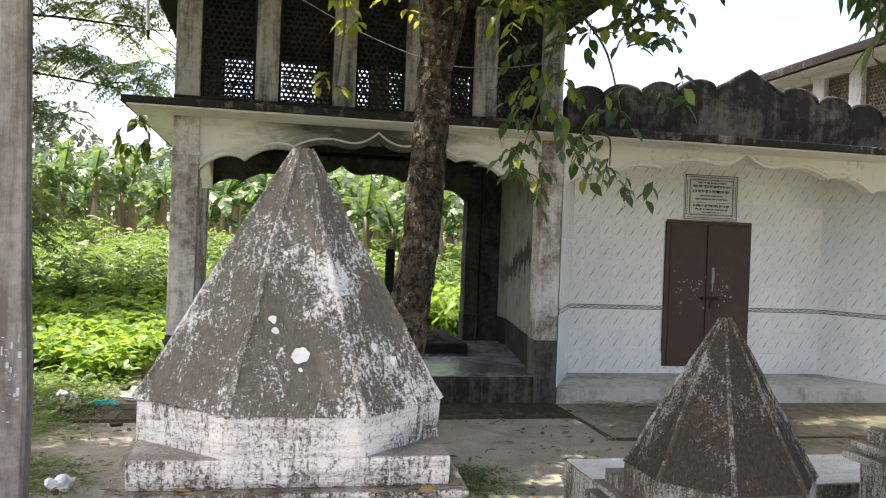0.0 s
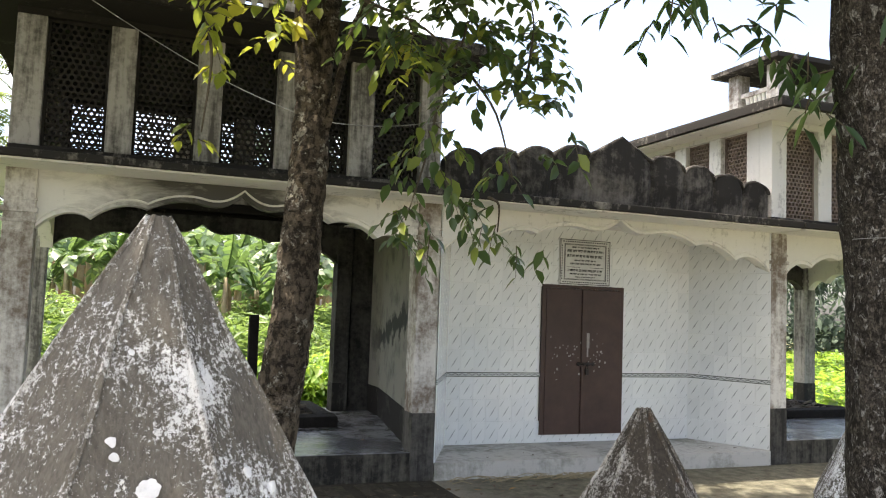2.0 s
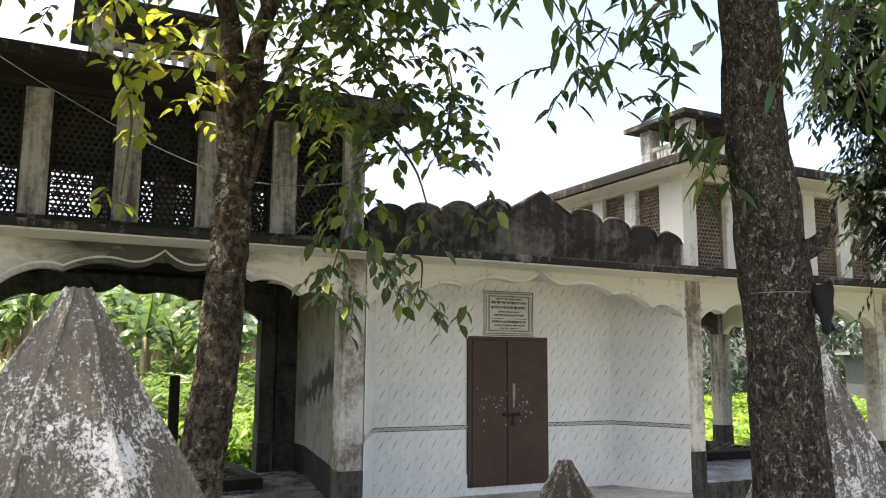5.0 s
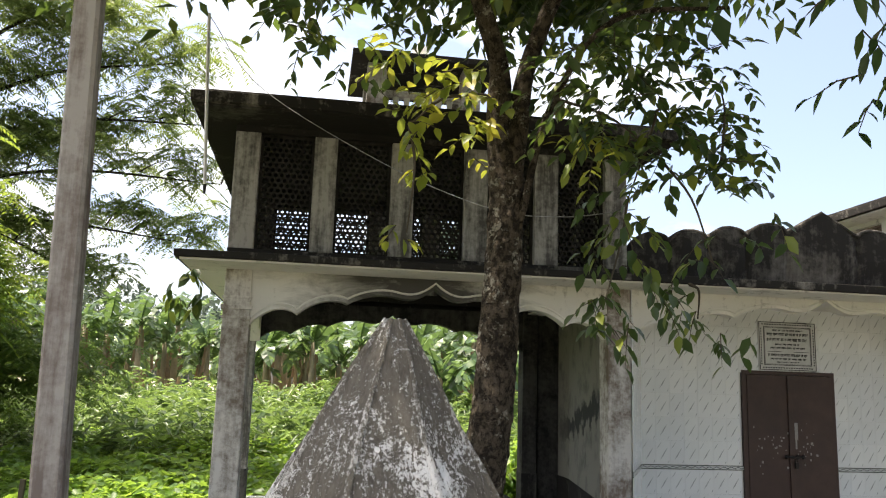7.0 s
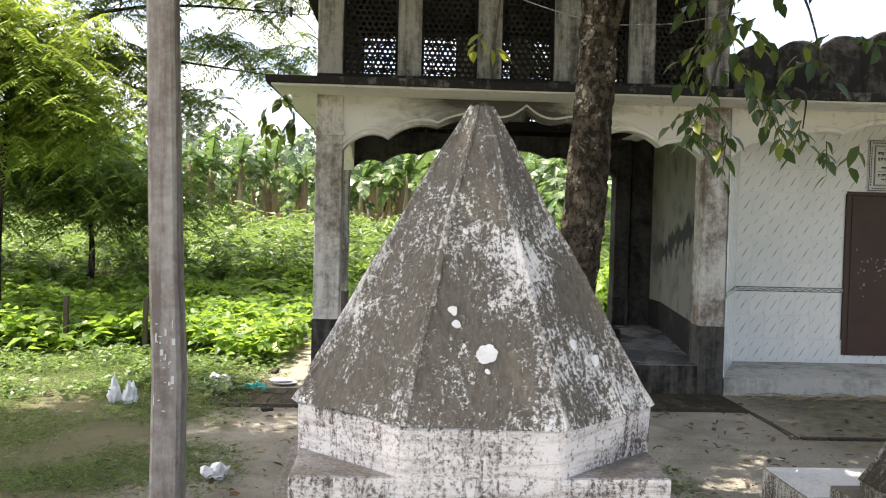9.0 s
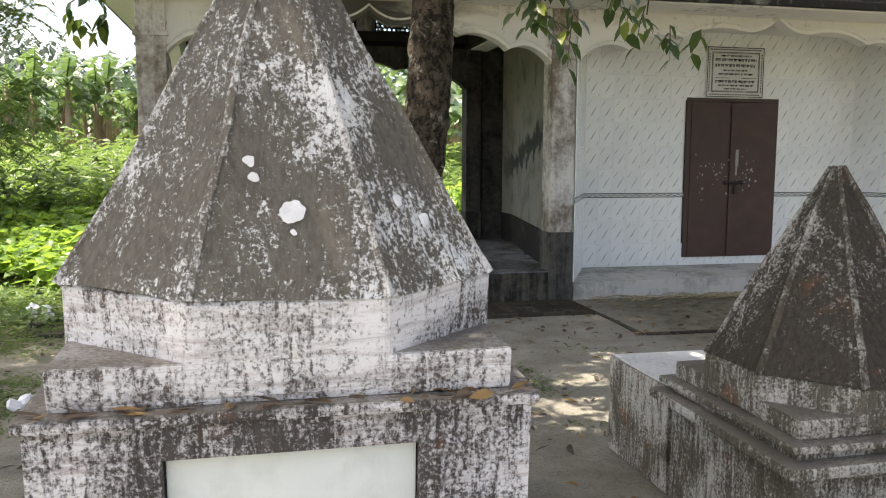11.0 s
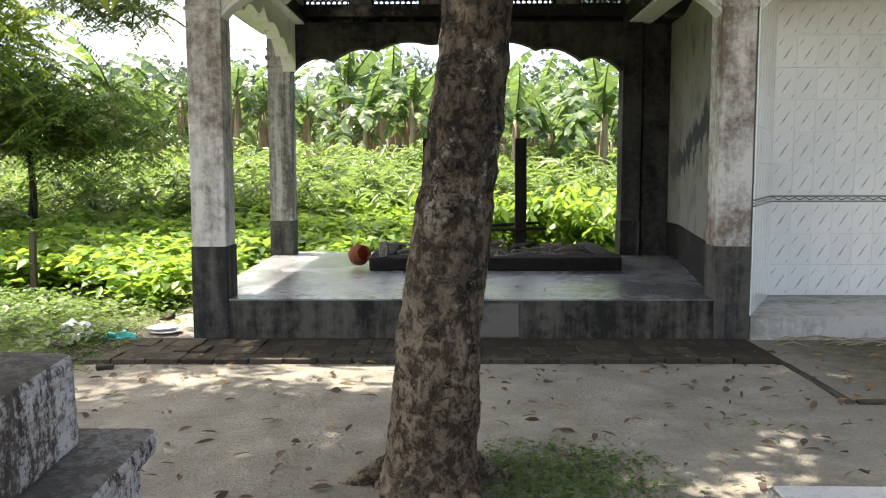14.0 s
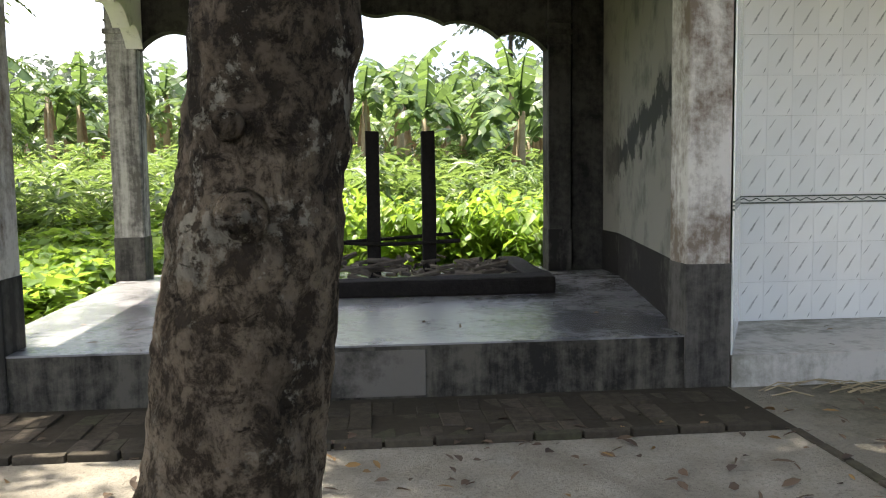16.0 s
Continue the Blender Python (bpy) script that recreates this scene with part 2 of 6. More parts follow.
EAVE = plaster("eave_edge", (0.030, 0.028, 0.026), (0.27, 0.25, 0.22), 0.22, 0.3, 0.95)
DADO = plaster("dado_grey_paint", (0.030, 0.029, 0.027), (0.10, 0.095, 0.085), 0.45, 0.6, 0.7)
STEP = plaster("platform_cement", (0.105, 0.099, 0.082), (0.022, 0.021, 0.019), 0.5, 0.6, 0.8)
SMOOTH = plaster("polished_cement", (0.27, 0.275, 0.285), (0.11, 0.112, 0.118), 0.45, 0.0, 0.42)
SMOOTH.node_tree.nodes["Principled BSDF"].inputs["Roughness"].default_value = 0.24
PLINTH = plaster("plinth_cement", (0.50, 0.49, 0.46), (0.24, 0.24, 0.21), 0.4, 0.3, 0.8)
# screen colour lowered to near black so the upper storey looks dim inside
JALI = plaster("darkened_jali_cement", (0.035, 0.032, 0.029), (0.012, 0.011, 0.010), 0.45, 0.3, 0.95)
JALI2 = plaster("jali_terracotta", (0.25, 0.20, 0.165), (0.12, 0.095, 0.08), 0.35, 0.3, 0.95)
CONE = limewash("cone_concrete", (0.185, 0.168, 0.142), (0.84, 0.84, 0.83), 0.600, 0.635)
DRUM = limewash("drum_limewash", (0.16, 0.135, 0.12), (0.84, 0.825, 0.82), 0.52, 0.59, 0.8, 0.6)
SLAB = limewash("slab_limewash", (0.11, 0.098, 0.09), (0.80, 0.78, 0.79), 0.55, 0.615, 0.7, 0.7)
CONE_OLD = limewash("old_cone_concrete", (0.085, 0.072, 0.057), (0.50, 0.475, 0.43), 0.615, 0.68, 0.6)
SLAB_OLD = limewash("old_slab_concrete", (0.16, 0.142, 0.11), (0.62, 0.60, 0.54), 0.555, 0.635, 0.8)
RIDGE = limewash("ridge_limewash", (0.20, 0.18, 0.15), (0.80, 0.79, 0.77), 0.565, 0.63)
RIDGE_OLD = limewash("old_ridge_mortar", (0.13, 0.11, 0.085), (0.56, 0.53, 0.48), 0.57, 0.66, 0.4)
TOPSLAB = limewash("pale_slab_concrete", (0.45, 0.44, 0.42), (0.75, 0.75, 0.74), 0.42, 0.62, settle=0.1)
MARBLE = plaster("marble_panel", (0.66, 0.70, 0.67), (0.50, 0.53, 0.50), 0.35, 0.3, 0.35, 6.0)
BARK1 = plated_bark("patchy_bark")
BARK2 = bark("lichen_bark", (0.03, 0.026, 0.022), (0.11, 0.096, 0.08), (0.38, 0.37, 0.34), 0.42, (20, 20, 12), 18)
BARK3 = bark("furrowed_bark", (0.02, 0.017, 0.014), (0.10, 0.085, 0.07), (0.2, 0.18, 0.16), 0.1, (9, 9, 1.2), 12)
PALMBARK = bark("ringed_bark", (0.10, 0.085, 0.07), (0.24, 0.21, 0.18), (0.36, 0.33, 0.3), 0.25, (2, 2, 9), 10)
TWIG = plain("twig_bark", (0.09, 0.075, 0.055), 0.9)
IRON = plain("rusty_door_steel", (0.058, 0.031, 0.025), 0.45, 0.0, 0.35, 5.0, 0.1)
STEEL = plain("dark_iron", (0.035, 0.03, 0.028), 0.5, 0.6)
CHAR = plain("charred_timber", (0.018, 0.016, 0.015), 0.85, 0.0, 0.4, 30, 0.6)
CLAY = plain("fired_clay", (0.33, 0.11, 0.055), 0.7)
POLE = plaster("pole_concrete", (0.40, 0.37, 0.34), (0.20, 0.165, 0.145), 0.45, 0.8)
BLACK = plain("black_rubber", (0.015, 0.015, 0.015), 0.6)
CHALK = plain("chalk", (0.70, 0.70, 0.70), 0.95)
INK = plain("engraved_ink", (0.008, 0.008, 0.008), 0.8)
PLAQUE = plaster("plaque_marble", (0.62, 0.63, 0.61), (0.5, 0.5, 0.48), 0.3, 0.0, 0.3)
PIPE = plain("pvc_pipe", (0.6, 0.6, 0.6), 0.4)
PLASTIC = plain("white_plastic_bag", (0.75, 0.76, 0.78), 0.35)
TEAL = plain("teal_plastic", (0.05, 0.42, 0.40), 0.35)
BRICK = pieces("mossy_brick", [(0.05, 0.044, 0.035), (0.075, 0.066, 0.05), (0.10, 0.085, 0.068), (0.07, 0.072, 0.045)])
DRYLEAF = leafy("fallen_leaves", (0.05, 0.035, 0.025), (0.12, 0.08, 0.05), (0.32, 0.19, 0.06), 0.1, 0.8)
# the last, yellow tone stands for single leaves caught by the sun
LEAF1 = leafy("ovate_leaves", (0.022, 0.044, 0.019), (0.045, 0.08, 0.028), (0.24, 0.27, 0.04), 0.36, 0.35, (0.24, 0.36, 0.05))
# sunlit look put into the leaf colour itself
LEAFY = leafy("sun_yellow_leaves", (0.13, 0.19, 0.03), (0.26, 0.29, 0.035), (0.42, 0.35, 0.04), 0.5, 0.4, (0.52, 0.55, 0.07))
LEAF2 = leafy("long_leaves", (0.022, 0.048, 0.018), (0.042, 0.085, 0.027), (0.11, 0.16, 0.04), 0.38, 0.32, (0.16, 0.28, 0.05))
LEAF3 = leafy("dark_crown_leaves", (0.010, 0.020, 0.010), (0.02, 0.038, 0.015), (0.045, 0.06, 0.018), 0.22, 0.62)
DROOP = leafy("drooping_leaves", (0.018, 0.038, 0.014), (0.038, 0.065, 0.02), (0.10, 0.125, 0.035), 0.34, 0.5, (0.10, 0.155, 0.035))
FERN = leafy("feathery_leaves", (0.09, 0.15, 0.025), (0.17, 0.25, 0.04), (0.27, 0.32, 0.06), 0.5, 0.5, (0.46, 0.58, 0.08))
CANOPY = leafy("canopy_leaves", (0.055, 0.085, 0.028), (0.10, 0.145, 0.045), (0.20, 0.235, 0.08), 0.5, 0.5, (0.36, 0.45, 0.11))
SCRUB = leafy("scrub_leaves", (0.045, 0.085, 0.024), (0.085, 0.145, 0.038), (0.17, 0.23, 0.055), 0.5, 0.5, (0.30, 0.44, 0.07))
CROP = leafy("crop_leaves", (0.065, 0.135, 0.022), (0.13, 0.24, 0.036), (0.25, 0.35, 0.06), 0.5, 0.42, (0.46, 0.66, 0.08))
SHRUB = leafy("shrub_leaves", (0.045, 0.085, 0.025), (0.10, 0.17, 0.05), (0.19, 0.26, 0.08), 0.42, 0.4, (0.32, 0.46, 0.10))
BANANA = leafy("banana_leaves", (0.035, 0.075, 0.03), (0.075, 0.13, 0.05), (0.17, 0.26, 0.06), 0.36, 0.3, (0.26, 0.40, 0.10))
DRYBAN = leafy("dry_banana_leaves", (0.16, 0.11, 0.07), (0.24, 0.17, 0.10), None, 0.2, 0.8)
STEM = plain("banana_stem", (0.27, 0.22, 0.14), 0.7)
GRASS = leafy("grass_blades", (0.06, 0.11, 0.025), (0.10, 0.16, 0.04), (0.17, 0.19, 0.06), 0.4, 0.6)
# distance haze put into the leaf colour as a greyer blue-green
FAR = leafy("hazed_leaves", (0.035, 0.052, 0.04), (0.065, 0.09, 0.066), (0.11, 0.14, 0.095), 0.3, 0.95)


def tile_material():
    """Glazed wall tile, 20 x 30 cm: white ground with a slanting grey-green brush stroke or two."""
    m, nt, b = material("glazed_wall_tile")
    strokes = None
    for cx, cz, turn, ln, wd in ((0.01, -0.02, 33, 0.10, 0.009), (-0.055, 0.085, 35, 0.06, 0.006), (0.075, -0.115, 30, 0.03, 0.005)):
        p = coords(nt, kind="object")
        mp = nt.nodes.new("ShaderNodeVectorMath")
        mp.operation = "SUBTRACT"
        mp.inputs[1].default_value = (cx, 0, cz)
        nt.links.new(p, mp.inputs[0])
        ro = nt.nodes.new("ShaderNodeVectorRotate")
        ro.rotation_type = "Y_AXIS"
        ro.inputs["Angle"].default_value = radians(-turn)
        nt.links.new(mp.outputs[0], ro.inputs["Vector"])
        s = nt.nodes.new("ShaderNodeSeparateXYZ")
        nt.links.new(ro.outputs[0], s.inputs[0])
        bend = calc(nt, "MULTIPLY", calc(nt, "SUBTRACT", noise_at(nt, p, 22, 3, 0.6), 0.5), 0.022)
        a = calc(nt, "POWER", calc(nt, "DIVIDE", calc(nt, "ADD", s.outputs[0], bend), wd), 2)
        c = calc(nt, "POWER", calc(nt, "DIVIDE", s.outputs[2], ln), 2)
        k = ramp(nt, calc(nt, "ADD", a, c), [(0.1, (1,)), (1.0, (0,))])
        strokes = k if strokes is None else calc(nt, "MAXIMUM", strokes, k)
    f = noise_at(nt, coords(nt), 25, 5, 0.6)
    strokes = calc(nt, "MULTIPLY", strokes, ramp(nt, f, [(0.3, (0.35,)), (0.6, (0.85,))]))
    rnd = nt.nodes.new("ShaderNodeObjectInfo").outputs["Random"]
    ground_tone = mix(nt, rnd, (0.74, 0.76, 0.755), (0.80, 0.815, 0.805))
    dirt = ramp(nt, noise_at(nt, coords(nt), 1.5, 6, 0.6), [(0.5, (0,)), (0.75, (0.35,))])
    ground_tone = mix(nt, dirt, ground_tone, (0.60, 0.61, 0.575))
    nt.links.new(mix(nt, strokes, ground_tone, (0.20, 0.225, 0.215)), b.inputs["Base Color"])
    b.inputs["Roughness"].default_value = 0.16
    bump(nt, b, noise_at(nt, coords(nt), 8, 2, 0.5), 0.05, 0.01)
    return m


def ground_material():
    """Trodden pale silt, darker damp moss near the building, green where grass takes over."""
    m, nt, b = material("trodden_earth")
    p = coords(nt)
    big = noise_at(nt, p, 0.55, 6, 0.6, 0.4)
    mid = noise_at(nt, p, 3.0, 8, 0.65)
    fine = noise_at(nt, p, 45, 6, 0.7)
    earth = mix(nt, ramp(nt, mid, [(0.35, (0,)), (0.68, (1,))]), (0.255, 0.236, 0.196), (0.375, 0.35, 0.298))
    earth = mix(nt, ramp(nt, fine, [(0.50, (0,)), (0.68, (0.6,))]), earth, (0.15, 0.135, 0.105))
    damp = noise_at(nt, p, 1.1, 8, 0.7, 0.8)
    earth = mix(nt, ramp(nt, damp, [(0.52, (0,)), (0.66, (0.5,))]), earth, (0.18, 0.168, 0.135))
    crumbs = noise_at(nt, p, 120, 3, 0.6)
    earth = mix(nt, ramp(nt, crumbs, [(0.64, (0,)), (0.70, (0.8,))]), earth, (0.05, 0.043, 0.035))
    s = nt.nodes.new("ShaderNodeSeparateXYZ")
    nt.links.new(p, s.inputs[0])
    wob = calc(nt, "MULTIPLY", calc(nt, "SUBTRACT", mid, 0.5), 1.6)
    # moss on the damp paved court before the shrine
    mx = calc(nt, "SUBTRACT", calc(nt, "ADD", s.outputs[0], wob), 4.4)
    my = calc(nt, "SUBTRACT", calc(nt, "ADD", s.outputs[1], wob), 8.3)
    moss = calc(nt, "MULTIPLY", ramp(nt, mx, [(0.0, (0,)), (0.8, (1,))]), ramp(nt, my, [(0.0, (0,)), (1.2, (0.85,))]))
    earth = mix(nt, moss, earth, mix(nt, ramp(nt, noise_at(nt, p, 7, 8, 0.7), [(0.4, (0,)), (0.62, (1,))]), (0.075, 0.07, 0.046), (0.17, 0.16, 0.115)))
    # field soil beyond
    gx = calc(nt, "MULTIPLY", calc(nt, "ADD", s.outputs[0], wob), -1.0)
    grass = ramp(nt, calc(nt, "SUBTRACT", gx, 0.45), [(0.0, (0,)), (0.8, (1,))])
    far = ramp(nt, calc(nt, "MULTIPLY", calc(nt, "SUBTRACT", s.outputs[1], 15.6), 0.5), [(0.0, (0,)), (0.5, (1,))])
    east = ramp(nt, calc(nt, "MULTIPLY", calc(nt, "SUBTRACT", calc(nt, "ADD", s.outputs[0], wob), 11.0), 0.3), [(0.0, (0,)), (1.0, (1,))])
    soil = mix(nt, ramp(nt, big, [(0.4, (0,)), (0.65, (1,))]), (0.085, 0.095, 0.045), (0.16, 0.15, 0.095))
    dry = ramp(nt, calc(nt, "MULTIPLY", calc(nt, "SUBTRACT", s.outputs[1], 28.0), 0.5), [(0.0, (0,)), (0.6, (1,))])
    soil = mix(nt, calc(nt, "MULTIPLY", dry, calc(nt, "LESS_THAN", s.outputs[0], 14.0)), soil, (0.46, 0.38, 0.30))
    nt.links.new(mix(nt, calc(nt, "MAXIMUM", calc(nt, "MAXIMUM", grass, far), east), earth, soil), b.inputs["Base Color"])
    b.inputs["Roughness"].default_value = 0.95
    b.inputs["Specular IOR Level"].default_value = 0.1
    bump(nt, b, calc(nt, "ADD", mid, calc(nt, "MULTIPLY", fine, 0.6)), 0.9, 0.045)
    return m


TILE = tile_material()
EARTH = ground_material()


# ---- mesh helpers ----
def group_of(name, at=(0, 0, 0), label="", category="", group="", kind="", rz=0.0):
    ob = new(name)
    ob.empty_display_size = 0.2
    ob.location = at
    ob.rotation_euler[2] = radians(rz)
    return tagged(ob, label, category, group, kind)


def link_mesh(name, bm, mat, smooth=False):
    me = bpy.data.meshes.new(name)
    bm.normal_update()
    bm.to_mesh(me)
    bm.free()
    me.materials.append(mat)
    if smooth:
        me.polygons.foreach_set("use_smooth", [True] * len(me.polygons))
    return me


def part(name, bm, mat, parent=None, label="", smooth=False):
    ob = new(name, link_mesh(name, bm, mat, smooth) if isinstance(bm, bmesh.types.BMesh) else bm)
    if parent is not None:
        ob.parent = parent
    return tagged(ob, label)


def box(bm, x0, x1, y0, y1, z0, z1, bevel=0.0):
    r = bmesh.ops.create_cube(bm, size=1)
    for v in r["verts"]:
        v.co = ((x0 + x1) / 2 + v.co.x * (x1 - x0), (y0 + y1) / 2 + v.co.y * (y1 - y0), (z0 + z1) / 2 + v.co.z * (z1 - z0))
    if bevel:
        es = list({e for v in r["verts"] for e in v.link_edges})
        bmesh.ops.bevel(bm, geom=es, offset=bevel, segments=2, profile=0.6, affect="EDGES")
    return bm


def cube(x0, x1, y0, y1, z0, z1, bevel=0.012):
    return box(bmesh.new(), x0, x1, y0, y1, z0, z1, bevel)


def rough_up(bm, amount, scale=3.0, cuts=0):
    if cuts:
        bmesh.ops.subdivide_edges(bm, edges=bm.edges[:], cuts=cuts, use_grid_fill=True)
    for v in bm.verts:
        v.co += amount * noise.noise_vector(v.co * scale)
    return bm


def prism(poly, z0, z1, bm=None):
    """An upright prism over a plan outline (counter-clockwise)."""
    bm = bm or bmesh.new()
    lo = [bm.verts.new((x, y, z0)) for x, y in poly]
    hi = [bm.verts.new((x, y, z1)) for x, y in poly]
    n = len(poly)
    for i in range(n):
        bm.faces.new((lo[i], lo[(i + 1) % n], hi[(i + 1) % n], hi[i]))
    bm.faces.new(lo[::-1])
    bm.faces.new(hi)
    return bm


def tube(bm, pts, radii, sides=12, wobble=0.0, close=True):
    """A tapered limb through points."""
    rings = []
    up = Vector((0.13, 0.97, 0.2))
    for i, p in enumerate(pts):
        p = Vector(p)
        d = (Vector(pts[min(i + 1, len(pts) - 1)]) - Vector(pts[max(i - 1, 0)])).normalized()
        a = d.cross(up).normalized()
        b = a.cross(d).normalized()
        ring = []
        for k in range(sides):
            t = 2 * math.pi * k / sides
            q = p + radii[i] * (math.cos(t) * a + math.sin(t) * b)
            if wobble:
                q += (q - p) * wobble * noise.noise(q * 3.5) + (q - p) * wobble * 0.5 * noise.noise(q * 11)
            ring.append(bm.verts.new(q))
        rings.append(ring)
    for r0, r1 in zip(rings, rings[1:]):
        for k in range(sides):
            bm.faces.new((r0[k], r0[(k + 1) % sides], r1[(k + 1) % sides], r1[k]))
    if close:
        bm.faces.new(rings[0][::-1])
        bm.faces.new(rings[-1])
    return bm


def smooth_path(pts, n):
    """A finer path through points (Catmull-Rom)."""
    P = [Vector(p) for p in pts]
    P = [P[0] * 2 - P[1]] + P + [P[-1] * 2 - P[-2]]
    out = []
    for i in range(1, len(P) - 2):
        for k in range(n):
            t = k / n
            a, b, c, d = P[i - 1:i + 3]
            out.append(0.5 * ((2 * b) + (c - a) * t + (2 * a - 5 * b + 4 * c - d) * t * t + (3 * b - a - 3 * c + d) * t ** 3))
    return out + [P[-2]]


RNG = np.random.default_rng(7)


def unit(v):
    return v / np.maximum(np.linalg.norm(v, axis=1, keepdims=True), 1e-9)


def leaf_mesh(name, P, D, L, W, mat, fine=True, droop=0.25, flat=None):
    """Many leaves in one mesh: base points, directions, lengths and widths."""
    n = len(P)
    D = unit(np.asarray(D, float))
    up = np.tile([0.0, 0, 1], (n, 1)) + RNG.normal(0, 0.35, (n, 3)) if flat is None else flat
    S = unit(np.cross(D, up))
    N = unit(np.cross(S, D))
    L, W = np.asarray(L)[:, None], np.asarray(W)[:, None]
    dz = np.array([[0, 0, -1.0]])
    if fine:
        cols = [P,
                P + D * L * 0.30 - S * W * 0.42 + N * W * 0.16 + dz * L * droop * 0.08, P + D * L * 0.30 + dz * L * droop * 0.08, P + D * L * 0.30 + S * W * 0.42 + N * W * 0.16 + dz * L * droop * 0.08,
                P + D * L * 0.66 - S * W * 0.40 + N * W * 0.12 + dz * L * droop * 0.38, P + D * L * 0.66 + dz * L * droop * 0.38, P + D * L * 0.66 + S * W * 0.40 + N * W * 0.12 + dz * L * droop * 0.38,
                P + D * L + dz * L * droop]
        f = np.array([[0, 2, 1, 1], [0, 3, 2, 2], [1, 2, 5, 4], [2, 3, 6, 5], [4, 5, 7, 7], [5, 6, 7, 7]])
        k = 8
    else:
        cols = [P, P + D * L * 0.45 + S * W * 0.5 + N * W * 0.15 + dz * L * droop * 0.3, P + D * L + dz * L * droop, P + D * L * 0.45 - S * W * 0.5 + N * W * 0.15 + dz * L * droop * 0.3]
        f = np.array([[0, 1, 2, 2], [0, 2, 3, 3]])
        k = 4
    V = np.stack(cols, 1).reshape(-1, 3)
    faces = (np.arange(n)[:, None, None] * k + f[None]).reshape(-1, 4)
    me = bpy.data.meshes.new(name)
    me.from_pydata(V.tolist(), [], [q[:3] if q[2] == q[3] else q for q in faces.tolist()])
    me.materials.append(mat)
    me.polygons.foreach_set("use_smooth", [True] * len(me.polygons))
    return me


def sprays(centres, sizes, per, length, width, fall=0.5, seed=1, spread=1.0):
    """Leaves set along short twigs in clumps round centres; returns base, direction, length, width, and the twigs."""
    g = np.random.default_rng(seed)
    P, D, L, W, twigs = [], [], [], [], []
    for (x, y, z), r in zip(centres, sizes):
        count = max(2, int(per * r))
        for _ in range(count):
            a = g.uniform(0, 2 * math.pi)
            el = g.uniform(-0.7, 0.6)
            d = np.array([math.cos(a) * math.cos(el), math.sin(a) * math.cos(el), math.sin(el)])
            start = np.array([x, y, z]) + g.normal(0, 0.28, 3) * r * spread
            ln = r * g.uniform(0.5, 1.0)
            m = max(4, int(ln / (length * 0.38)))
            tw = []
            for i in range(m):
                t = (i + 0.5) / m
                q = start + d * ln * t + np.array([0, 0, -fall * ln * t * t])
                tw.append(q)
                side = np.cross(d, [0, 0, 1.0]) * (1 if i % 2 else -1)
                P.append(q)
                D.append(d * 0.6 + side * 0.8 + np.array([0, 0, -fall]) + g.normal(0, 0.25, 3))
                s = g.uniform(0.7, 1.2)
                L.append(length * s)
                W.append(width * s * g.uniform(0.8, 1.15))
            twigs.append(tw)
    return np.array(P), np.array(D), np.array(L), np.array(W), twigs


def twig_mesh(name, twigs, mat, r=0.004):
    bm = bmesh.new()
    for tw in twigs:
        if len(tw) > 1:
            tube(bm, [tw[0], tw[len(tw) // 2], tw[-1]], [r, r * 0.8, r * 0.4], 4, close=False)
    return link_mesh(name, bm, mat)


# ---- ground ----
def height(x, y):
    """The lie of the land: level court, banks rising to the plantation behind."""
    z = 0.035 * noise.noise(Vector((x * 0.5, y * 0.5, 0))) if -3 < x < 12 and y < 10 else 0.0
    if y > 17:
        z += 1.35 * min(1.0, (y - 17) / 13.0) * (1.0 if x < 9 else max(0.0, 1 - (x - 9) / 6))
    return z


def build_ground():
    xs = [-400, -150, -60, -30, -20] + [-14 + 0.7 * i for i in range(53)] + [28, 34, 45, 60, 100, 200, 400]
    ys = [-300, -100, -40, -15, -6] + [-3 + 0.6 * i for i in range(60)] + [36, 40, 50, 70, 110, 200, 500]
    bm = bmesh.new()
    grid = [[bm.verts.new((x, y, height(x, y))) for x in xs] for y in ys]
    for j in range(len(ys) - 1):
        for i in range(len(xs) - 1):
            bm.faces.new((grid[j][i], grid[j][i + 1], grid[j + 1][i + 1], grid[j + 1][i]))
    tagged(part("ground", bm, EARTH, None, "trodden pale earth court with grassy field beyond", True), category="ground", kind="structure")


build_ground()


# ---- building ----
def foil(x0, x1, zs, zp, n=9):
    """The scalloped lower edge of an arch: points from one springing to the other."""
    c = (x0 + x1) / 2
    h = zp - zs
    u = [0.0, 0.245, 0.515, 0.80]
    zc = [zs, zs + 0.27 * h, zs + 0.55 * h, zs + 0.74 * h]
    half = []
    for i in range(3):
        bulge = (0.22, 0.17, 0.12)[i] * h
        for k in range(n):
            s = k / n
            half.append((u[i] + (u[i + 1] - u[i]) * s, zc[i] + (zc[i + 1] - zc[i]) * s + bulge * math.sin(math.pi * s) ** 0.8))
    for k in range(n + 1):
        s = k / n
        half.append((u[3] + 0.2 * s, zc[3] + (zp - zc[3]) * s ** 2.2 - 0.05 * h * math.sin(math.pi * s)))
    left = [(x0 + (c - x0) * a, z) for a, z in half]
    return left + [(2 * c - x, z) for x, z in left[-2::-1]]


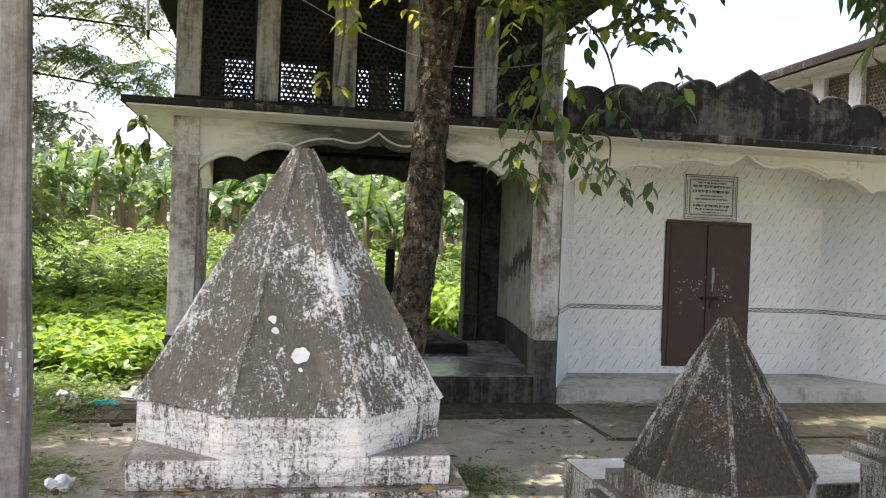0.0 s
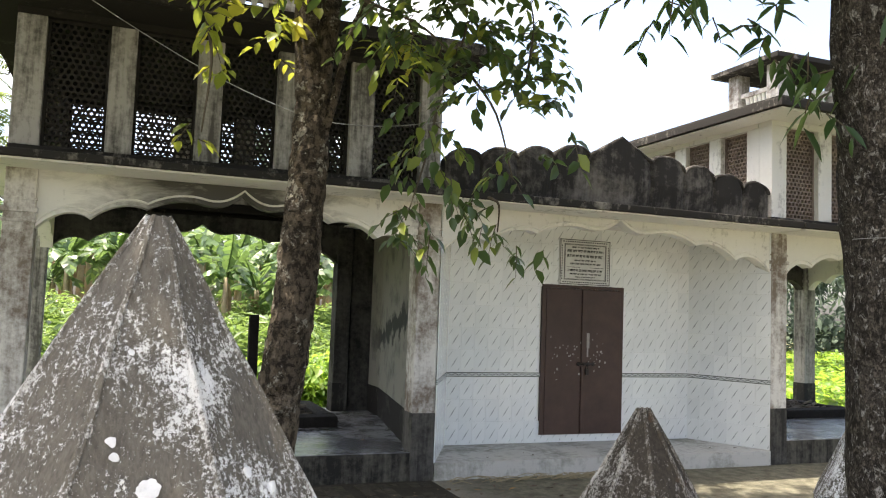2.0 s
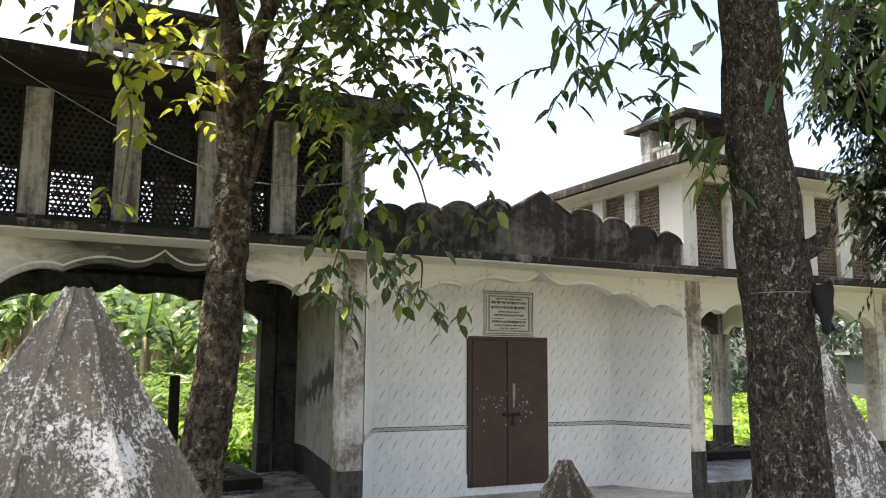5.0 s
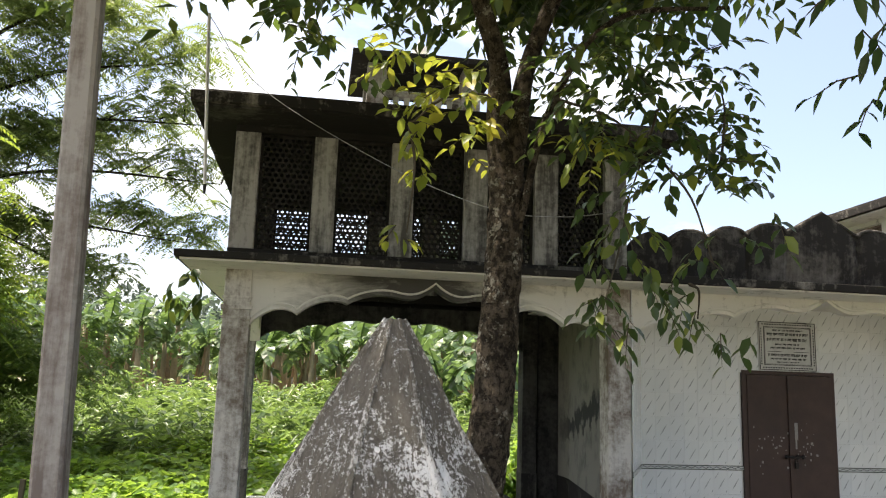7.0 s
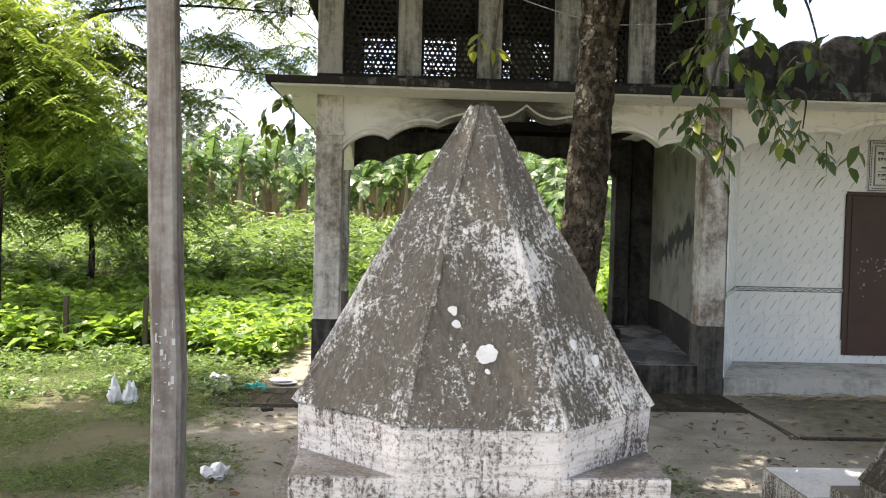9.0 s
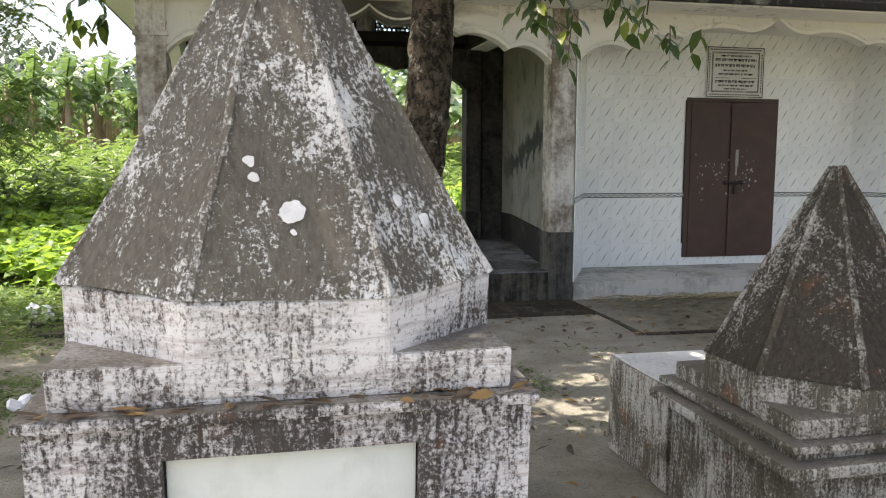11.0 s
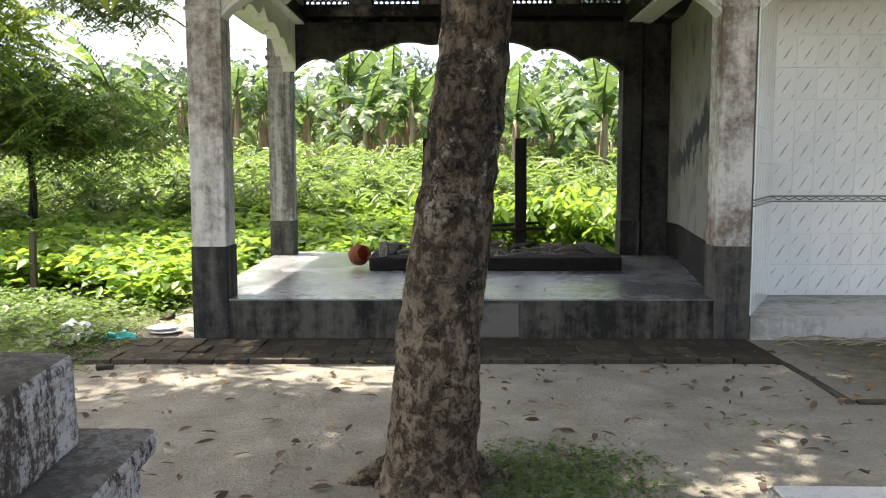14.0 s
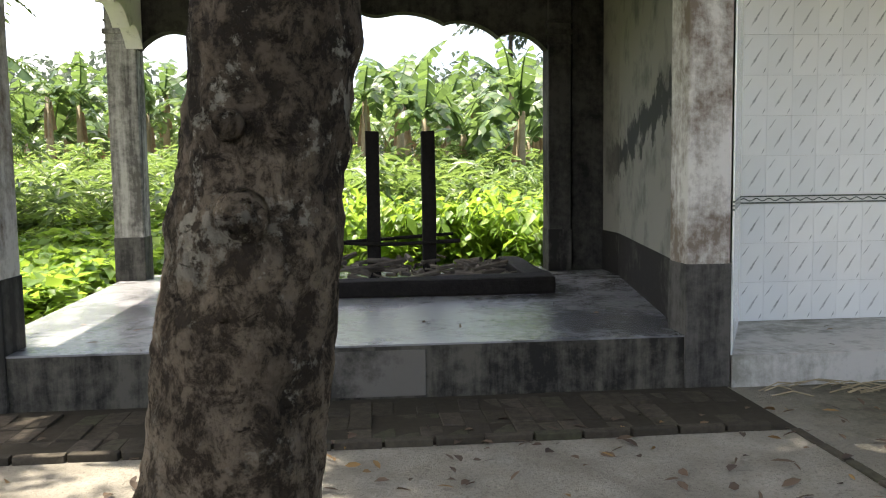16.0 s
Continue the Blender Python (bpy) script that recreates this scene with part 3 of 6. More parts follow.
def arch_panel(x0, x1, zs, zp, top, thick):
    """A spandrel panel with scalloped edge, in the xz plane, its front at y = 0."""
    pts = foil(x0, x1, zs, zp)
    bm = bmesh.new()
    cols = [[bm.verts.new((x, y, zz)) for y, zz in ((0, z), (0, top), (thick, top), (thick, z))] for x, z in pts]
    for a, b in zip(cols, cols[1:]):
        for i in range(4):
            bm.faces.new((a[i], b[i], b[(i + 1) % 4], a[(i + 1) % 4]))
    bm.faces.new(cols[0])
    bm.faces.new(cols[-1][::-1])
    return bm


def arch_bead(x0, x1, zs, zp, lift=0.055, r=0.012):
    """The raised line that follows the scallops."""
    pts = [(x, -0.004, z + lift) for x, z in foil(x0, x1, zs, zp)]
    return tube(bmesh.new(), pts, [r] * len(pts), 6)


def jali_mesh(w, h, mat, thick=0.045, pitch=0.068, hole=0.0265):
    """A cast screen with staggered round holes in the xz plane."""
    bm = bmesh.new()
    R = pitch / math.sqrt(3)
    row = pitch * math.sqrt(3) / 2
    nx, nz = int((w - pitch * 0.2) / pitch), int((h - pitch * 0.3) / row)
    ox, oz = (w - (nx - 0.5) * pitch) / 2 , (h - (nz - 1) * row) / 2
    for j in range(nz):
        for i in range(nx - (j % 2) * 0):
            cx, cz = ox + i * pitch + (j % 2) * pitch / 2 - pitch * 0.25 + pitch * 0.25, oz + j * row
            if cx + pitch / 2 > w - 0.001:
                continue
            rings = []
            for y, r in ((0, R), (0, hole), (thick, hole), (thick, R)):
                rings.append([bm.verts.new((cx + r * math.sin(math.pi * k / 3), y, cz + r * math.cos(math.pi * k / 3))) for k in range(6)])
            for a, b in zip(rings, rings[1:]):
                for k in range(6):
                    bm.faces.new((a[k], a[(k + 1) % 6], b[(k + 1) % 6], b[k]))
    b = 0.03
    for x0, x1, z0, z1 in ((0, w, 0, b), (0, w, h - b, h), (0, b, b, h - b), (w - b, w, b, h - b)):
        box(bm, x0, x1, -0.008, thick + 0.008, z0, z1)
    return link_mesh("jali_screen", bm, mat)


BAYS = [(0.0, 0.275), (0.875, 1.135), (1.755, 2.02), (2.61, 2.885), (3.45, 3.735), (4.31, 4.58)]
SIDE = [(0.0, 0.505), (1.07, 1.336), (1.91, 2.19), (2.81, 3.08), (3.62, 3.89)]
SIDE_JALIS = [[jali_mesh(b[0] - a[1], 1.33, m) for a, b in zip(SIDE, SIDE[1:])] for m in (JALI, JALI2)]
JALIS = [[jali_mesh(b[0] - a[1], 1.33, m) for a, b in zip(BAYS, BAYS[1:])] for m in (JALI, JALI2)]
F, ZS, ZP, TOP, DEEP = 11.4, 2.65, 3.14, 3.26, 4.1


def column(parent, x0, x1, y0, y1, mat=COLUMN, dado=0.78, base=0.0):
    shaft = rough_up(cube(x0, x1, y0, y1, base, TOP, 0.014), 0.006, 2.0)
    parent = part("column", shaft, mat, parent)
    part("column_dado", cube(x0 - 0.006, x1 + 0.006, y0 - 0.006, y1 + 0.006, base + 0.001, dado, 0.01), DADO, parent, "dark grey painted foot of the column")
    bm = bmesh.new()
    for z, o, h in ((2.70, 0.012, 0.03), (2.80, 0.022, 0.05), (2.92, 0.012, 0.025)):
        box(bm, x0 - o, x1 + o, y0 - o, y1 + o, z, z + h, 0.006)
    part("capital", bm, mat, parent)


def kiosk(parent, x0, x1, y0, y1, z0):
    part("kiosk_base", cube(x0 - 0.06, x1 + 0.06, y0 - 0.06, y1 + 0.06, z0, z0 + 0.28), WHITE, parent)
    for x in (x0, x1 - 0.26):
        for y in (y0, y1 - 0.26):
            part("kiosk_post", cube(x, x + 0.26, y, y + 0.26, z0 + 0.28, z0 + 1.27), COLUMN, parent)
    for horizontal in (True, False):
        for side in (0, 1):
            n = 6
            for i in range(n):
                t = (i + 1) / (n + 1)
                x = x0 + 0.26 + (x1 - x0 - 0.52) * t if horizontal else (x0 + 0.13, x1 - 0.13)[side]
                y = (y0 + 0.13, y1 - 0.13)[side] if horizontal else y0 + 0.26 + (y1 - y0 - 0.52) * t
                pts = [(x, y, z0 + 0.28), (x, y, z0 + 0.4), (x, y, z0 + 0.55), (x, y, z0 + 0.72), (x, y, z0 + 0.84)]
                part("baluster", tube(bmesh.new(), pts, [0.05, 0.03, 0.055, 0.03, 0.045], 8), WHITE, parent)
            if horizontal:
                yy = (y0 + 0.06, y1 - 0.2)[side]
                part("kiosk_rail", cube(x0 + 0.26, x1 - 0.26, yy, yy + 0.14, z0 + 0.84, z0 + 0.92), COLUMN, parent)
            else:
                xx = (x0 + 0.06, x1 - 0.2)[side]
                part("kiosk_rail", cube(xx, xx + 0.14, y0 + 0.26, y1 - 0.26, z0 + 0.84, z0 + 0.92), COLUMN, parent)
    part("kiosk_eave", rough_up(cube(x0 - 0.22, x1 + 0.22, y0 - 0.22, y1 + 0.22, z0 + 1.27, z0 + 1.36), 0.008), EAVE, parent)
    bm = bmesh.new()
    cx, cy = (x0 + x1) / 2, (y0 + y1) / 2
    prev = None
    for s, z in ((1.0, 1.36), (0.8, 1.46), (0.5, 1.55), (0.12, 1.60)):
        ring = [bm.verts.new((cx + sx * s * (x1 - x0) / 2, cy + sy * s * (y1 - y0) / 2, z0 + z)) for sx, sy in ((-1, -1), (1, -1), (1, 1), (-1, 1))]
        if prev:
            for k in range(4):
                bm.faces.new((prev[k], prev[(k + 1) % 4], ring[(k + 1) % 4], ring[k]))
        else:
            bm.faces.new(ring[::-1])
        prev = ring
    bm.faces.new(prev)
    part("kiosk_roof", bm, WHITE, parent)
    pts = [(cx, cy, z0 + z) for z in (1.58, 1.64, 1.69, 1.78, 1.84, 1.88, 1.95)]
    part("finial", tube(bmesh.new(), pts, [0.09, 0.05, 0.12, 0.13, 0.05, 0.05, 0.01], 12), WHITE, parent, smooth=True)


SOOTY = WHITE.copy()
SOOTY.name = "sooted_plaster"
nt = SOOTY.node_tree
bsdf = nt.nodes["Principled BSDF"]
clean = bsdf.inputs["Base Color"].links[0].from_socket
pp = coords(nt)
sx = nt.nodes.new("ShaderNodeSeparateXYZ")
nt.links.new(pp, sx.inputs[0])
reach = calc(nt, "DIVIDE", calc(nt, "ABSOLUTE", calc(nt, "SUBTRACT", sx.outputs[0], 2.1)), 1.5)
reach = calc(nt, "ADD", reach, calc(nt, "MULTIPLY", calc(nt, "SUBTRACT", noise_at(nt, coords(nt, (1, 1, 2.5)), 2.0, 7, 0.65, 0.5), 0.5), 1.6))
nt.links.new(mix(nt, ramp(nt, reach, [(0.3, (0.92,)), (1.0, (0,))]), clean, (0.04, 0.037, 0.034)), bsdf.inputs["Base Color"])


def pavilion(x0, label, wall_side, col_x):
    """Open cremation pavilion: platform, four columns, scalloped arches, upper storey of pierced screens, roof and kiosk."""
    p = group_of("cremation_pavilion", (x0, F, 0), label, "pavilion")
    W = 4.58
    xa, xb, ba, bb = col_x
    D = DEEP
    xe = 5.04 if x0 < 5 else 4.56
    slab = prism([(0.0, 0.012), (xb[1] - 0.01, 0.012), (xe, 1.0) if x0 < 5 else (xe, 0.5), (xe, D), (-0.16, D)], 0.0, 0.325)
    part("platform", rough_up(slab, 0.004, 1.5), STEP, p, "dark cement platform with worn edge")
    part("platform_floor", prism([(0.004, 0.006), (xb[1] - 0.012, 0.006), (xe - 0.004, 1.0) if x0 < 5 else (xe - 0.004, 0.5), (xe - 0.004, D - 0.004), (-0.156, D - 0.004)], 0.325, 0.337), SMOOTH, p, "polished grey cement floor")
    column(p, *xa, 0.0, 0.29)
    column(p, *xb, 0.0, 0.29)
    # back columns: darker plaster than the front pair, for their backlit faces
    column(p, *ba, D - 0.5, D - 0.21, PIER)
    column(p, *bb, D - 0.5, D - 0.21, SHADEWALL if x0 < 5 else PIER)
    # front and back arches, the back one in the dark inner plaster
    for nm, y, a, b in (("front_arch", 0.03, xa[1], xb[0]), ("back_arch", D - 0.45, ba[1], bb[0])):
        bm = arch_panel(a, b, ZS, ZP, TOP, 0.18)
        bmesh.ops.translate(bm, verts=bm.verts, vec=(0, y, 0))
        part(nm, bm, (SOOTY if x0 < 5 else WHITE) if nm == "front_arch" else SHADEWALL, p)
    bm = arch_bead(xa[1], xb[0], ZS, ZP)
    bmesh.ops.translate(bm, verts=bm.verts, vec=(0, 0.03, 0))
    part("arch_moulding", bm, WHITE, p)
    # side arches, scalloped alike
    for side in (0, 1):
        if wall_side == side:
            continue
        bm = arch_panel(0.29, D - 0.5, ZS, ZP, TOP, 0.16)
        m = Matrix.Translation((xa[0] + 0.03 if side == 0 else xb[1] - 0.19, 0, 0)) @ Matrix(((0, 1, 0, 0), (1, 0, 0, 0), (0, 0, 1, 0), (0, 0, 0, 1)))
        bm.transform(m)
        bmesh.ops.reverse_faces(bm, faces=bm.faces[:])
        part("side_arch", bm, WHITE, p)
    # eave ring and the band over it
    E = 0.62
    for nm, a, b, c, d in (("front_eave", -0.45, W + 0.5, -E, 0.3), ("back_eave", -0.45, W + 0.5, D - 0.3, D + 0.3), ("side_eave", -0.45, 0.3, 0.3, D - 0.3), ("side_eave", W - 0.28, W + 0.5, 0.3, D - 0.3)):
        if x0 < 5 and b > W:
            b = W + 0.06
        if x0 > 5 and a < 0:
            a = 0.0
        part(nm, rough_up(cube(a, b, c, d, TOP, 3.335, 0.01), 0.008, 2.0, 3), EAVE, p, "black-weathered projecting eave slab")
        part(nm + "_soffit", cube(a + 0.05, b - 0.004, c + (0.05 if c < 0 else 0.004), d - 0.004, TOP - 0.022, TOP - 0.001, 0), WHITE, p)
    for nm, a, b, c, d in (("sill_band", 0, W, -0.02, 0.26), ("sill_band", 0, W, D - 0.47, D - 0.2), ("sill_band", 0, 0.26, 0.26, D - 0.47), ("sill_band", W - 0.26, W, 0.26, D - 0.47)):
        part(nm, rough_up(cube(a, b, c, d, 3.336, 3.47, 0.008), 0.005, 3, 2), EAVE, p)
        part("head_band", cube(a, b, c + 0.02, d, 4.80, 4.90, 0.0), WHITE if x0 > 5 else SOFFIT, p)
    # upper piers and screens
    front = PIER if x0 < 5 else WHITE
    for i, (a, b) in enumerate(BAYS):
        part("upper_pier", cube(a, b, 0.0, 0.24, 3.471, 4.799), front, p)
        part("upper_pier", cube(a, b, D - 0.45, D - 0.21, 3.471, 4.799), front, p)
        if i < 5:
            for y in (0.09, D - 0.36):
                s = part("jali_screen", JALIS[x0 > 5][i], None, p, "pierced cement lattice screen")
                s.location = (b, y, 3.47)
    for i, (a, b) in enumerate(SIDE):
        for x in (0.0, W - 0.24):
            part("upper_pier", cube(x, x + 0.24, 0.241 if i == 0 else a, b if i < 4 else D - 0.451, 3.471, 4.799), front, p)
        if i < 4:
            for x in (0.14, W - 0.10):
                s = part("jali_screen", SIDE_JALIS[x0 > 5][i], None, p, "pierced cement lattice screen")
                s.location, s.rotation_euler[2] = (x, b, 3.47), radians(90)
    # roof
    part("roof_slab", rough_up(cube(-0.42, W + 0.42, -0.62, D + 0.3, 4.90, 5.02, 0.01), 0.01, 1.5, 4), EAVE, p, "black-weathered roof slab with wide overhang")
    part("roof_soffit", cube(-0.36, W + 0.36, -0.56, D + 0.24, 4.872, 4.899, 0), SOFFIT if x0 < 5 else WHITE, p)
    part("roof_kerb", cube(-0.30, W + 0.30, -0.48, D + 0.18, 5.021, 5.09, 0.01), MOULD, p)
    kiosk(p, 1.50, 3.06, 1.45, 2.65, 5.091)
    return p


PLINTH_OLD = plaster("patch_cement", (0.15, 0.14, 0.125), (0.05, 0.048, 0.042), 0.5, 0.0)
left_pav = pavilion(0.0, "white plastered open cremation pavilion with black-weathered eaves", 1, ((0.0, 0.29), (4.34, 4.62), (-0.17, 0.12), (4.28, 4.52)))
right_pav = pavilion(9.64, "white plastered open cremation pavilion with pierced upper storey", 9, ((0.0, 0.29), (4.25, 4.58), (0.0, 0.26), (4.3, 4.58)))

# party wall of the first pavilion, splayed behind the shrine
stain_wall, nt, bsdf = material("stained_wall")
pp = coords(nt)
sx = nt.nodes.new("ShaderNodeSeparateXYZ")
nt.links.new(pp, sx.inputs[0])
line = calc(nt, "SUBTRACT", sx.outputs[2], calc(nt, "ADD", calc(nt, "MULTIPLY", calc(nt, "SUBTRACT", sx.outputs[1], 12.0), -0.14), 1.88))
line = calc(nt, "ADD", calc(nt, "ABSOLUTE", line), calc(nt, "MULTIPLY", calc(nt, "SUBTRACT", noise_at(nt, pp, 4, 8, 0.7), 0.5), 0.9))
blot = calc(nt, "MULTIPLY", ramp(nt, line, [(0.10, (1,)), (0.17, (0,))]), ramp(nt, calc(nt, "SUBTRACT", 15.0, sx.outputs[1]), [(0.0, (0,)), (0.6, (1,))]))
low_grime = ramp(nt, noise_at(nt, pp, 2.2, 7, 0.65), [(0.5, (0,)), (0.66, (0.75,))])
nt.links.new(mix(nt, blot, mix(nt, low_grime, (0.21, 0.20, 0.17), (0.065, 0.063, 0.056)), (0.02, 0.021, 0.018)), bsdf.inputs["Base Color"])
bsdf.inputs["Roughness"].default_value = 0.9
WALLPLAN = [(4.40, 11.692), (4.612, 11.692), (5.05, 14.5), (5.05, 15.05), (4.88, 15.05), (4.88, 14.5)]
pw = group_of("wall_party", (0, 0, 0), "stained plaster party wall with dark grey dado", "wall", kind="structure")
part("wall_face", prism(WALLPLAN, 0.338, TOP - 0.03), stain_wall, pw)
# backlit wall end: its shade is in the plaster colour
part("wall_return", cube(4.54, 5.05, 15.052, 15.28, 0.338, TOP - 0.03, 0.004), SHADEWALL, pw, "wall end coloured dark for its backlit shade")
# inner dado uses the blacker soffit plaster, for the dim interior
part("wall_dado", prism([(4.393, 11.7), (4.401, 11.7), (4.881, 14.5), (4.881, 15.049), (4.873, 15.049), (4.873, 14.5)], 0.339, 0.76), SOFFIT, pw, "dark grey painted dado")


part("riser_patch", cube(1.95, 2.72, -0.004, 0.02, 0.02, 0.30, 0.004), PLINTH_OLD, left_pav, "rough patched panel in the platform face")


# ---- shrine between the pavilions ----
def along(a, b, t):
    return (a[0] + (b[0] - a[0]) * t, a[1] + (b[1] - a[1]) * t)


shrine = group_of("shrine", (0, 0, 0), "tiled shrine bay with scalloped arch and black parapet", "shrine")
A, B, C, Dd = (4.632, 11.40), (5.20, 12.52), (9.11, 12.52), (9.638, 11.40)
back = bmesh.new()
prism([(4.75, 11.7), (5.19, 12.535), (6.60, 12.535), (6.60, 12.75), (5.06, 12.75), (5.06, 12.6), (4.66, 11.7)], 0.2, TOP - 0.03, back)
prism([(7.94, 12.535), (9.12, 12.535), (9.56, 11.7), (9.636, 11.7), (9.636, 12.75), (7.94, 12.75)], 0.2, TOP - 0.03, back)
box(back, 6.60, 7.94, 12.535, 12.75, 2.40, TOP - 0.03)
box(back, 6.60, 7.94, 12.535, 12.75, 0.2, 0.30)
part("niche_wall", back, WHITE, shrine)
part("niche_floor", rough_up(prism([(4.634, 11.385), (9.634, 11.385), (9.634, 12.75), (4.634, 12.75)], 0.0, 0.2), 0.004, 2), PLINTH, shrine, "pale worn cement plinth and threshold")
part("niche_ceiling", cube(4.66, 9.63, 11.6, 12.75, TOP - 0.03, TOP - 0.002, 0), WHITE, shrine)
part("rear_body", cube(5.07, 9.62, 12.76, 15.3, 0.0, TOP, 0), WHITE, shrine)
bm = arch_panel(4.632, 9.638, 2.66, 3.235, TOP, 0.17)
bmesh.ops.translate(bm, verts=bm.verts, vec=(0, 11.415, 0))
part("shrine_arch", bm, WHITE, shrine)
bm = arch_bead(4.66, 9.61, 2.66, 3.235, 0.05)
bmesh.ops.translate(bm, verts=bm.verts, vec=(0, 11.415, 0))
part("arch_moulding", bm, WHITE, shrine)
part("shrine_eave", rough_up(cube(4.645, 9.635, 10.79, 15.4, TOP, 3.35, 0.01), 0.008, 2, 5), EAVE, shrine, "black-weathered eave slab")
part("shrine_soffit", cube(4.66, 9.62, 10.84, 11.41, TOP - 0.022, TOP - 0.001, 0), WHITE, shrine)
# parapet with humps rising to a point
bm = bmesh.new()
hump, joints = [(4.66, 3.80)], []
stops = [(4.66, 3.80), (5.12, 3.86), (5.62, 3.92), (6.12, 3.99), (6.66, 4.07)]
for (xa_, za), (xb_, zb) in zip(stops, stops[1:]):
    for k in range(1, 13):
        s = k / 12
        hump.append((xa_ + (xb_ - xa_) * s, za + (zb - za) * s + 0.115 * math.sin(math.pi * s) ** 0.6))
    joints.append((xb_, zb))
for k in range(1, 11):
    s = k / 10
    hump.append((6.66 + 0.48 * s, 4.07 + 0.27 * s ** 1.7 + 0.045 * math.sin(math.pi * s)))
hump += [(14.28 - x, z) for x, z in hump[-2::-1]]
joints += [(14.28 - x, z) for x, z in joints[::-1]]
cols = [[bm.verts.new((x, y, z)) for y, z in ((11.46, 3.351), (11.46, (zz + 3.351) / 2), (11.46, zz - 0.03), (11.475, zz), (11.61, zz), (11.625, zz - 0.03), (11.625, 3.351))] for x, zz in hump]
for a, b in zip(cols, cols[1:]):
    for i in range(7):
        bm.faces.new((a[i], b[i], b[(i + 1) % 7], a[(i + 1) % 7]))
bm.faces.new(cols[0])
bm.faces.new(cols[-1][::-1])
for v in bm.verts:
    # each lobe swells towards its middle and falls back at the joints
    gap = min(abs(v.co.x - x) for x, _ in joints + [(4.66, 0), (9.62, 0)])
    if v.co.y < 11.5 and v.co.z > 3.4:
        v.co.y -= 0.055 * min(1.0, gap / 0.16) ** 0.5
parapet = part("parapet", rough_up(bm, 0.010, 5), MOULD, shrine, "humped parapet black with mould")
bm = tube(bmesh.new(), [(x, 11.43, z - 0.012) for x, z in hump], [0.026] * len(hump), 8)
part("rim", rough_up(bm, 0.010, 8), MOULD, parapet, "rounded lip along the humps")
part("foot_ledge", rough_up(cube(4.66, 9.62, 11.33, 11.455, 3.3505, 3.40, 0.012), 0.008, 4, 3), EAVE, parapet)

# glazed tiles
me = link_mesh("wall_tile", cube(-0.0993, 0.0993, -0.006, 0.006, -0.1493, 0.1493, 0.0018), TILE)


def tile_run(a, b, skip=None, start=0.0):
    L = math.dist(a, b)
    ang = math.degrees(math.atan2(b[1] - a[1], b[0] - a[0]))
    n = round(L / 0.2)
    w = L / n
    for i in range(n):
        for j in range(10):
            z = 0.352 + 0.3 * j if j < 3 else 0.352 + 0.3 * j + 0.062
            x, y = along(a, b, (i + 0.5) / n)
            if skip and skip[0] < x < skip[1] and skip[2] < z < skip[3]:
                continue
            t = part("wall_tile", me, None, shrine)
            t.location, t.rotation_euler[2] = (x, y, z), radians(ang)
            t.scale = (w / 0.2, 1, 1)
    bm = bmesh.new()
    box(bm, 0, L, -0.007, 0.007, 1.1045, 1.1625)
    band = part("border_tile", bm, BORDER, shrine, "narrow border tile with dark green scrollwork")
    band.location, band.rotation_euler[2] = (a[0], a[1], 0.0), radians(ang)


BORDER, nt, bsdf = material("border_tile")
op = coords(nt, kind="object")
sx = nt.nodes.new("ShaderNodeSeparateXYZ")
nt.links.new(op, sx.inputs[0])
edge = calc(nt, "GREATER_THAN", calc(nt, "ABSOLUTE", calc(nt, "SUBTRACT", sx.outputs[2], 1.1335)), 0.019)
wave = calc(nt, "ABSOLUTE", calc(nt, "SUBTRACT", calc(nt, "MULTIPLY", calc(nt, "SINE", calc(nt, "MULTIPLY", sx.outputs[0], 63.0)), 0.009), calc(nt, "SUBTRACT", sx.outputs[2], 1.1335)))
vine = calc(nt, "LESS_THAN", wave, 0.0042)
nt.links.new(mix(nt, calc(nt, "MAXIMUM", edge, vine), (0.55, 0.57, 0.56), (0.07, 0.085, 0.08)), bsdf.inputs["Base Color"])
bsdf.inputs["Roughness"].default_value = 0.2
tile_run(A, B)
tile_run(B, C, (6.55, 7.99, 0.36, 2.35))
tile_run(C, Dd)

# door
door = group_of("door_1", (6.635, 12.47, 0.31), "closed brown steel double door with worn paint", "door", kind="structure")
part("door_frame", (lambda bm: (box(bm, -0.033, 0.03, 0.03, 0.1, 0, 2.088), box(bm, 1.25, 1.303, 0.03, 0.1, 0, 2.088), box(bm, 0.03, 1.25, 0.03, 0.1, 2.04, 2.088), bm)[-1])(bmesh.new()), IRON, door)
for x in (0.032, 0.643):
    leaf_ob = part("door_leaf", cube(x, x + 0.606, 0.02, 0.06, 0.0, 2.035, 0.006), IRON, door)
bm = bmesh.new()
box(bm, 0.60, 0.66, 0.0, 0.02, 0.02, 2.03, 0.004)
part("meeting_strip", bm, IRON, leaf_ob)
bm = tube(bmesh.new(), [(0.52, -0.01, 0.98), (0.80, -0.01, 0.98)], [0.014, 0.014], 8)
for x in (0.54, 0.62, 0.70, 0.78):
    box(bm, x, x + 0.025, -0.02, 0.02, 0.955, 1.005, 0.003)
part("bolt", bm, STEEL, leaf_ob, "sliding iron bolt")
bm = box(bmesh.new(), 0.655, 0.705, -0.03, 0.0, 0.83, 0.91, 0.006)
tube(bm, [(0.665, -0.015, 0.91), (0.665, -0.015, 0.95), (0.68, -0.015, 0.965), (0.695, -0.015, 0.95), (0.695, -0.015, 0.91)], [0.006] * 5, 6)
part("padlock", bm, STEEL, leaf_ob)
g = np.random.default_rng(3)
bm = bmesh.new()
